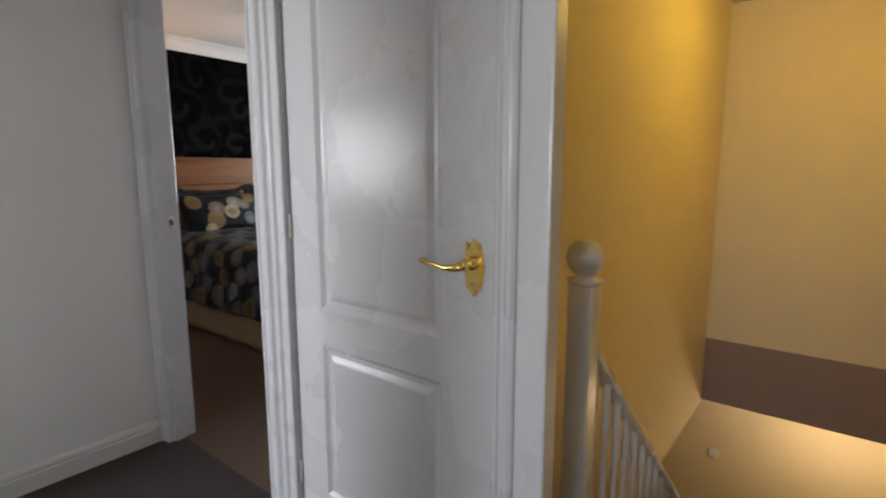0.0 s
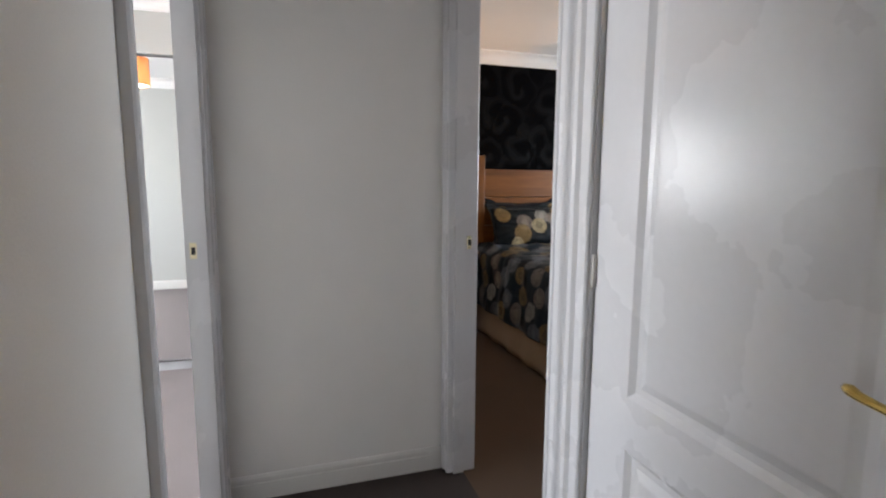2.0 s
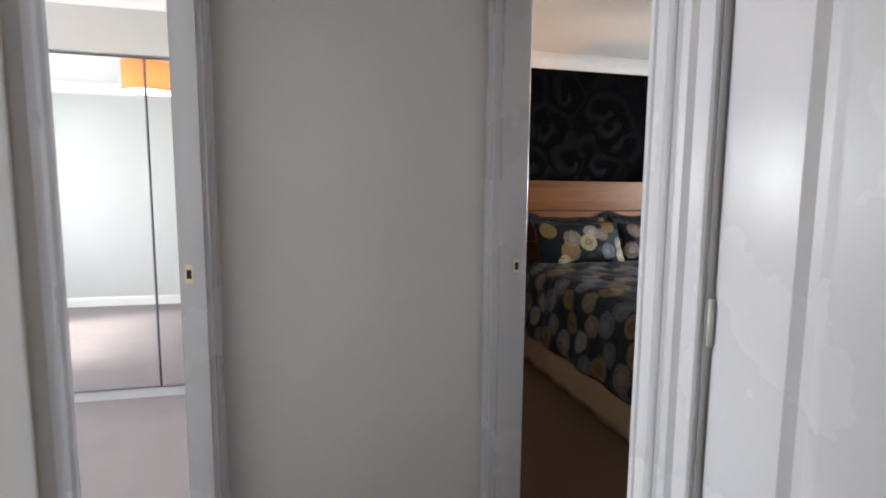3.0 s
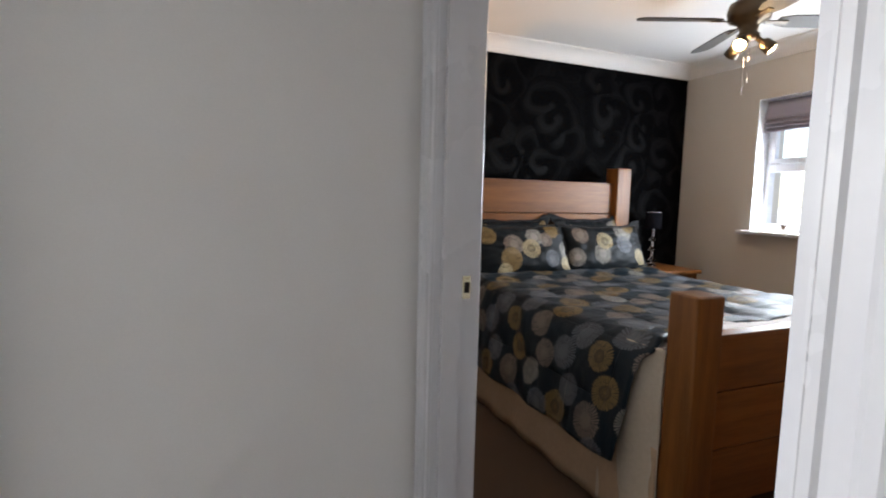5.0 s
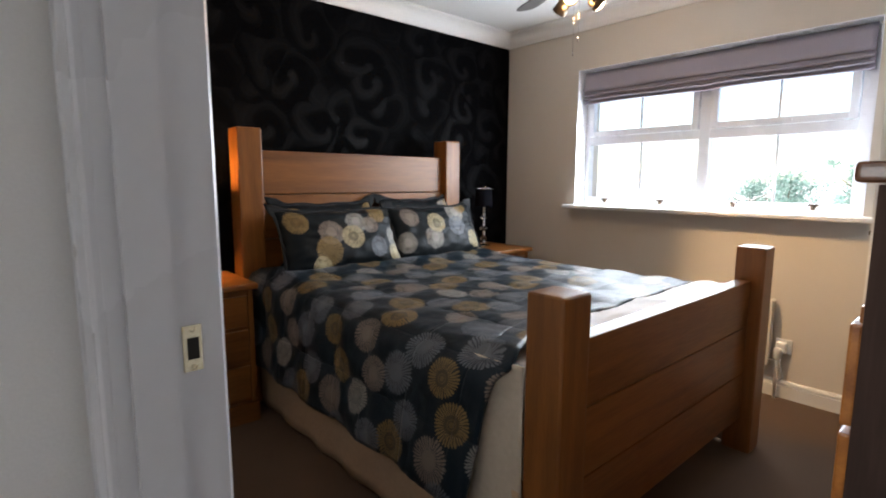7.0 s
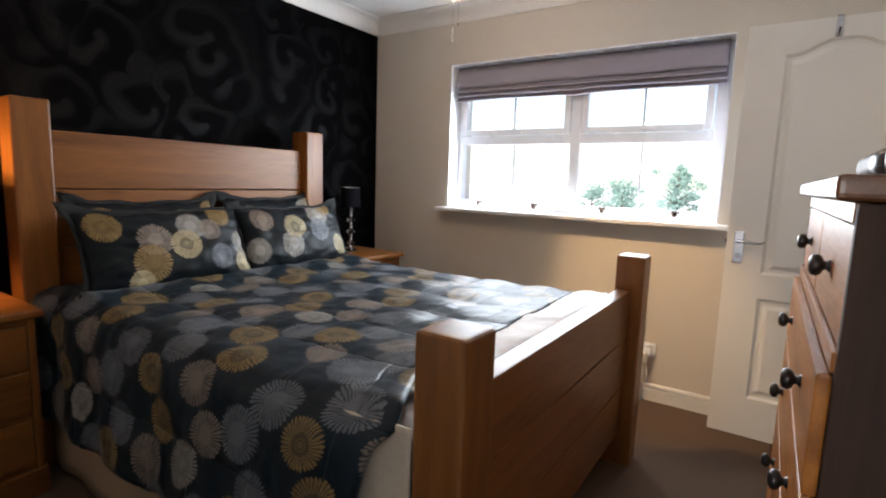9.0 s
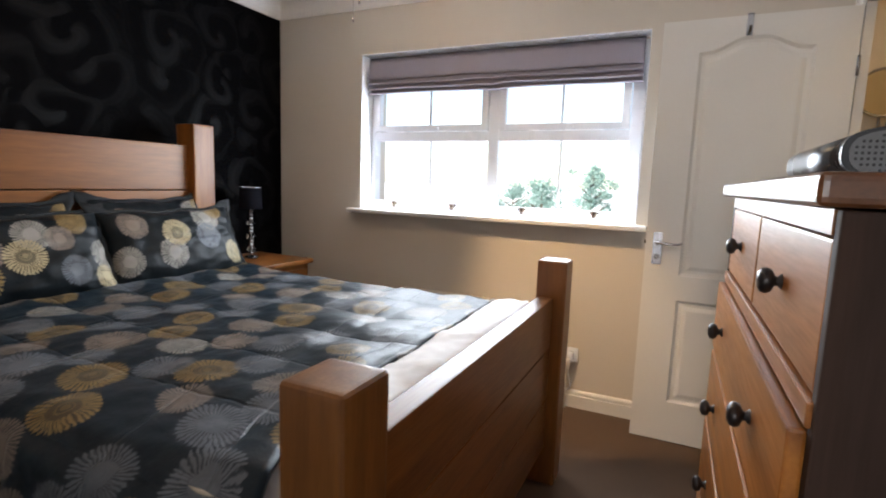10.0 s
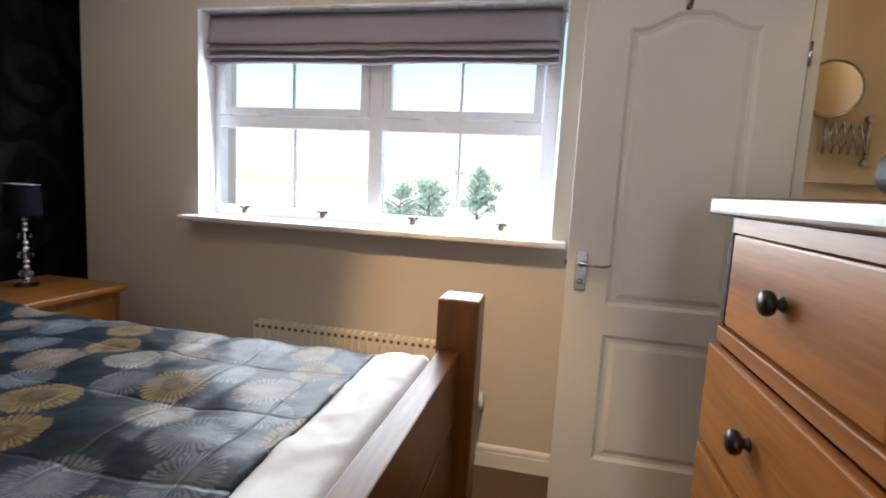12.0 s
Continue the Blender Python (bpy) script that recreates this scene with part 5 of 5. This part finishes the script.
# ceiling fan
def build_fan():
    cx, cy = -4.63, 4.81
    f = thing("ceiling_fan", (cx, cy, 2.2), "bronze ceiling fan with four dark blades and lit spotlights", "ceiling fan")
    part("mount", bm_turn([(0, CH), (0.06, CH), (0.065, CH - 0.02), (0.03, CH - 0.04), (0.012, CH - 0.045), (0.012, 2.26), (0, 2.26)], (cx, cy, 0), 24), DARKMETAL, f)
    part("motor", bm_turn([(0, 2.27), (0.05, 2.27), (0.095, 2.25), (0.105, 2.21), (0.095, 2.17), (0.05, 2.15), (0.04, 2.11), (0.055, 2.10), (0.05, 2.075), (0, 2.07)], (cx, cy, 0), 32), DARKMETAL, f)
    for k in range(4):
        a = radians(66 + 90 * k)
        rot = Matrix.Translation((cx, cy, 2.17)) @ Matrix.Rotation(a, 4, "Z") @ Matrix.Rotation(radians(-12), 4, "X")
        bl = bmesh.new()
        out = [(0.14, -0.035), (0.20, -0.052), (0.50, -0.062), (0.545, -0.05), (0.56, -0.02), (0.56, 0.02), (0.545, 0.05), (0.50, 0.062), (0.20, 0.052), (0.14, 0.035)]
        bm_extrude(out, "z", -0.003, 0.003, bl)
        bmesh.ops.transform(bl, matrix=rot, verts=bl.verts)
        b = part("blade", bl, BLADE, f)
        arm = bm_box(0.08, 0.19, -0.014, 0.014, -0.010, -0.004, bevel=0.002)
        bmesh.ops.transform(arm, matrix=rot, verts=arm.verts)
        part("bracket", arm, DARKMETAL, b)
    for k in range(3):
        a = radians(170 + 120 * k)
        d = Vector((math.cos(a) * 0.75, math.sin(a) * 0.75, -0.66)).normalized()
        o = Vector((cx, cy, 2.085)) + Vector((math.cos(a), math.sin(a), 0)) * 0.04
        q = d.to_track_quat("Z", "Y").to_matrix().to_4x4()
        m = Matrix.Translation(o) @ q
        cup = bm_turn([(0, 0), (0.012, 0), (0.014, 0.03), (0.030, 0.045), (0.036, 0.095), (0.034, 0.095), (0.028, 0.05), (0.0, 0.045)], n=22)
        bmesh.ops.transform(cup, matrix=m, verts=cup.verts)
        s = part("spotlight", cup, DARKMETAL, f)
        bulb = bm_turn([(0, 0.046), (0.018, 0.05), (0.029, 0.08), (0.026, 0.098), (0, 0.106)], n=20)
        bmesh.ops.transform(bulb, matrix=m, verts=bulb.verts)
        part("bulb", bulb, BULB, s, "glowing warm bulb").visible_shadow = False
    for dx, z in ((-0.012, 1.80), (0.014, 1.86)):
        ch = part("pull_chain", bm_tube([(cx + dx, cy, 2.07), (cx + dx, cy, z + 0.02)], 0.0007, 6), CHROME, f)
        part("pull_end", bm_turn([(0, 0), (0.003, 0.003), (0.0032, 0.012), (0.0015, 0.02), (0, 0.021)], (cx + dx, cy, z), 10), CHROME, ch)


BLADE = material("dark_blade_veneer", (0.045, 0.04, 0.037), 0.6, var=0.2, stretch=(1, 1, 1))
build_fan()


# ensuite mirror and ledge
def build_mirror():
    m = thing("shaving_mirror", (-2.62, 5.95, 1.5), "round chrome extending shaving mirror on the ensuite wall", "mirror")
    c = (-2.790, 5.895, 1.657)
    ring = bm_turn([(0.096, -0.004), (0.100, 0.0), (0.096, 0.005), (0.090, 0.004), (0.090, -0.003), (0.096, -0.004)], c, 40, "y")
    part("mirror_rim", ring, CHROME, m)
    disc = bm_turn([(0, -0.003), (0.091, -0.003), (0.091, 0.003), (0, 0.003)], c, 40, "y")
    for f in disc.faces:
        f.smooth = False
    part("mirror_glass", disc, MIRROR, m)
    part("rod", bm_tube([(-2.80, 5.88, 1.552), (-2.80, 5.88, 1.43)], 0.005, 10), CHROME, m)
    part("wall_rod", bm_tube([(-2.635, 5.945, 1.40), (-2.635, 5.945, 1.575)], 0.008, 12), CHROME, m)
    for z in (1.41, 1.565):
        part("wall_mount", bm_tube([(-2.635, 5.96, z), (-2.635, 5.935, z)], 0.013, 14), CHROME, m)
    n = 5
    for i in range(n):
        a = -2.80 + i * 0.032
        y = 5.885 + i * 0.012
        part("lattice_arm", bm_tube([(a, y, 1.435), (a + 0.035, y + 0.012, 1.545)], 0.004, 8), CHROME, m)
        part("lattice_arm", bm_tube([(a, y - 0.004, 1.545), (a + 0.035, y + 0.008, 1.435)], 0.004, 8), CHROME, m)


build_mirror()
boxes("ensuite_ledge", ENSUITE, [(-2.868, -2.34, 5.86, 5.96, 1.33, 1.372), (-2.868, -2.34, 5.88, 5.96, 0, 1.33)], "cream boxed ledge in the ensuite", "ledge")


# mirrored wardrobe and pendant in the side room
def build_wardrobe():
    w = thing("mirrored_wardrobe", (-6.0, 0.3, 0), "fitted wardrobe with tall mirrored doors", "wardrobe")
    part("plinth", bm_box(-6.34, -5.52, -1.27, 1.765, 0, 0.06), GREYPAINT, w, "dark plinth")
    part("carcass", bm_box(-6.34, -5.54, -1.27, 1.765, 0.06, 2.04), UPVC, w)
    seam = 1.24
    ys = [seam - 0.61 * k for k in range(4, -1, -1)] + [1.765]
    for a, b in zip(ys, ys[1:]):
        d = part("mirror_door", bm_box(-5.538, -5.505, a + 0.004, b - 0.004, 0.07, 2.035), CHROME, w)
        part("mirror_glass", bm_box(-5.5035, -5.500, a + 0.008, b - 0.008, 0.075, 2.03), MIRROR, d)


build_wardrobe()


def build_pendant():
    p = thing("pendant_lamp", (-4.5, 0.99, 2.1), "cream drum pendant lamp hanging from the ceiling", "pendant lamp")
    part("cord", bm_tube([(-4.5, 0.99, CH), (-4.5, 0.99, 2.18)], 0.004, 8), UPVC, p)
    part("shade", shade_bm(0.19, 0.19, 2.01, 2.22, (-4.5, 0.99)), SHADE_CREAM, p)
    part("diffuser", bm_turn([(0, 2.018), (0.186, 2.018), (0.186, 2.021), (0, 2.021)], (-4.5, 0.99, 0), 40), DIFF, p, "glowing white diffuser disc")
    part("bulb", bm_turn([(0, 2.06), (0.025, 2.07), (0.03, 2.10), (0.012, 2.16), (0, 2.17)], (-4.5, 0.99, 0), 16), BULB, p).visible_shadow = False


DIFF = plain("glowing_white_diffuser", (1.0, 0.93, 0.82), 0.6, 0.0, 1.6)
build_pendant()


# stairs
def build_stairs():
    n, rise, going = 13, 2.6 / 13, 0.215
    for i in range(n - 1):
        z = -rise * (i + 1)
        y = 3.32 + going * i
        structure("stair_step", bm_box(-1.98, -0.70, y, y + going + 0.02, z - rise, z, bevel=0.006), CARPET_DARK, "dark carpeted stair step", "stair")
    b = thing("balustrade", (-1.8, 2.9, 0), "white painted stair balustrade with turned spindles and ball newel", "balustrade")
    x = -2.015
    nw = part("newel_post", bm_box(x - 0.037, x + 0.037, 3.225, 3.299, 0, 0.915, bevel=0.006), GLOSS, b)
    part("newel_cap", bm_turn([(0.036, 0.915), (0.050, 0.92), (0.050, 0.930), (0.030, 0.935), (0.024, 0.941), (0.032, 0.948), (0.050, 0.968), (0.057, 0.993), (0.050, 1.020), (0.032, 1.040), (0, 1.048)],
                              (x, 3.262, 0), 32), GLOSS, nw)
    s = math.tan(radians(43))
    L = 2.6
    rail = bmesh.new()
    prof = [(-0.028, 0), (-0.032, 0.02), (-0.022, 0.042), (0, 0.05), (0.022, 0.042), (0.032, 0.02), (0.028, 0)]
    own = bmesh.new()
    rings = []
    for yy in (3.299, 3.299 + L):
        z = 0.70 - s * (yy - 3.299)
        rings.append([own.verts.new((x + u, yy, z + v)) for u, v in prof])
    for k in range(len(prof)):
        j = (k + 1) % len(prof)
        own.faces.new((rings[0][k], rings[0][j], rings[1][j], rings[1][k]))
    own.faces.new(rings[0])
    own.faces.new(rings[1])
    bmesh.ops.recalc_face_normals(own, faces=own.faces)
    join(rail, own)
    part("handrail", rail, GLOSS, b)
    st = bmesh.new()
    bm_extrude([(3.299, -0.02), (3.299 + L, -0.02 - s * L), (3.299 + L, -0.28 - s * L), (3.299, -0.28)], "x", x - 0.018, x + 0.018, st)
    part("string", st, GLOSS, b)
    for i in range(22):
        yy = 3.38 + 0.115 * i
        if yy > 3.299 + L - 0.05:
            break
        zt = 0.70 - s * (yy - 3.299)
        zb = -0.02 - s * (yy - 3.299)
        h = zt - zb
        part("spindle", bm_turn([(0, 0), (0.015, 0), (0.015, h * 0.22), (0.010, h * 0.25), (0.016, h * 0.30), (0.009, h * 0.36), (0.013, h * 0.55), (0.009, h * 0.70), (0.016, h * 0.75), (0.010, h * 0.78), (0.015, h * 0.82), (0.015, h + 0.01), (0, h + 0.01)],
                                (x, yy, zb), 12), GLOSS, b)


build_stairs()
sw = thing("light_switch", (-2.24, 7.295, -1.57), "white light switch on the cream hall wall", "switch")
part("plate", bm_box(-2.285, -2.195, 7.288, 7.30, -1.615, -1.525, bevel=0.003), UPVC, sw)
part("rocker", bm_box(-2.25, -2.23, 7.283, 7.288, -1.59, -1.55, bevel=0.002), UPVC, sw)


# outdoors

GROUND = material("pale_paved_ground", (0.55, 0.54, 0.5), 0.9, var=0.12, scale=0.4, bump_scale=3)
BARK = material("grey_brown_bark", (0.12, 0.09, 0.06), 0.9, var=0.3)
# Leaf green lightened and blued to stand for the glare outside.
LEAF = material("glare_pale_leaves", (0.18, 0.28, 0.24), 0.6, var=0.35, scale=2)
structure("ground", bm_box(-700, 700, 6.32, 1400, -2.9, -2.65), GROUND, "pale open ground beyond the window", "ground")


def tree(x, y, h, r, z_low, seed):
    rnd = random.Random(seed)
    t = thing("tree", (x, y, -2.65), "small leafy green tree with an uneven crown beyond the window", "tree", "trees beyond the window")
    g = -2.65
    tr = bm_tube([(x, y, g), (x + 0.05, y, g + h * 0.35), (x - 0.05, y, g + h * 0.65), (x, y, g + h * 0.9)], [0.13, 0.10, 0.06, 0.02], 8)
    for k in range(9):
        a = rnd.uniform(0, 6.28)
        z = g + h * rnd.uniform(0.35, 0.75)
        bm_tube([(x, y, z), (x + math.cos(a) * r * 0.5, y + math.sin(a) * r * 0.5, z + 0.4), (x + math.cos(a) * r * 0.85, y + math.sin(a) * r * 0.85, z + 0.7)], [0.05, 0.03, 0.01], 6, tr)
    part("trunk", tr, BARK, t)
    verts, faces = [], []
    clumps = [(rnd.gauss(0, 0.42) * r, rnd.gauss(0, 0.42) * r, rnd.uniform(0, 1)) for _ in range(42)]
    for cx, cy, cz in clumps:
        zc = g + z_low + (h - z_low) * cz
        k = 1 - 0.55 * abs(cz - 0.4)
        for _ in range(75):
            p = Vector((x + cx * k + rnd.gauss(0, 0.16) * r, y + cy * k + rnd.gauss(0, 0.16) * r, zc + rnd.gauss(0, 0.13) * r))
            n = Vector((rnd.gauss(0, 1), rnd.gauss(0, 1), rnd.gauss(0, 1))).normalized()
            u = n.orthogonal().normalized() * 0.07
            w = n.cross(u).normalized() * 0.045
            i = len(verts)
            verts += [p - u, p + w, p + u, p - w]
            faces.append((i, i + 1, i + 2, i + 3))
    me = bpy.data.meshes.new("crown")
    me.from_pydata(verts, [], faces)
    me.materials.append(LEAF)
    cr = new("crown", me)
    cr.parent = t
    cr.matrix_parent_inverse = t.matrix_world.inverted()


tree(-8.4, 33.5, 5.15, 1.1, 2.7, 5)
tree(-11.4, 34.0, 4.3, 1.5, 1.8, 8)
tree(-13.4, 34.5, 3.7, 1.4, 1.4, 11)
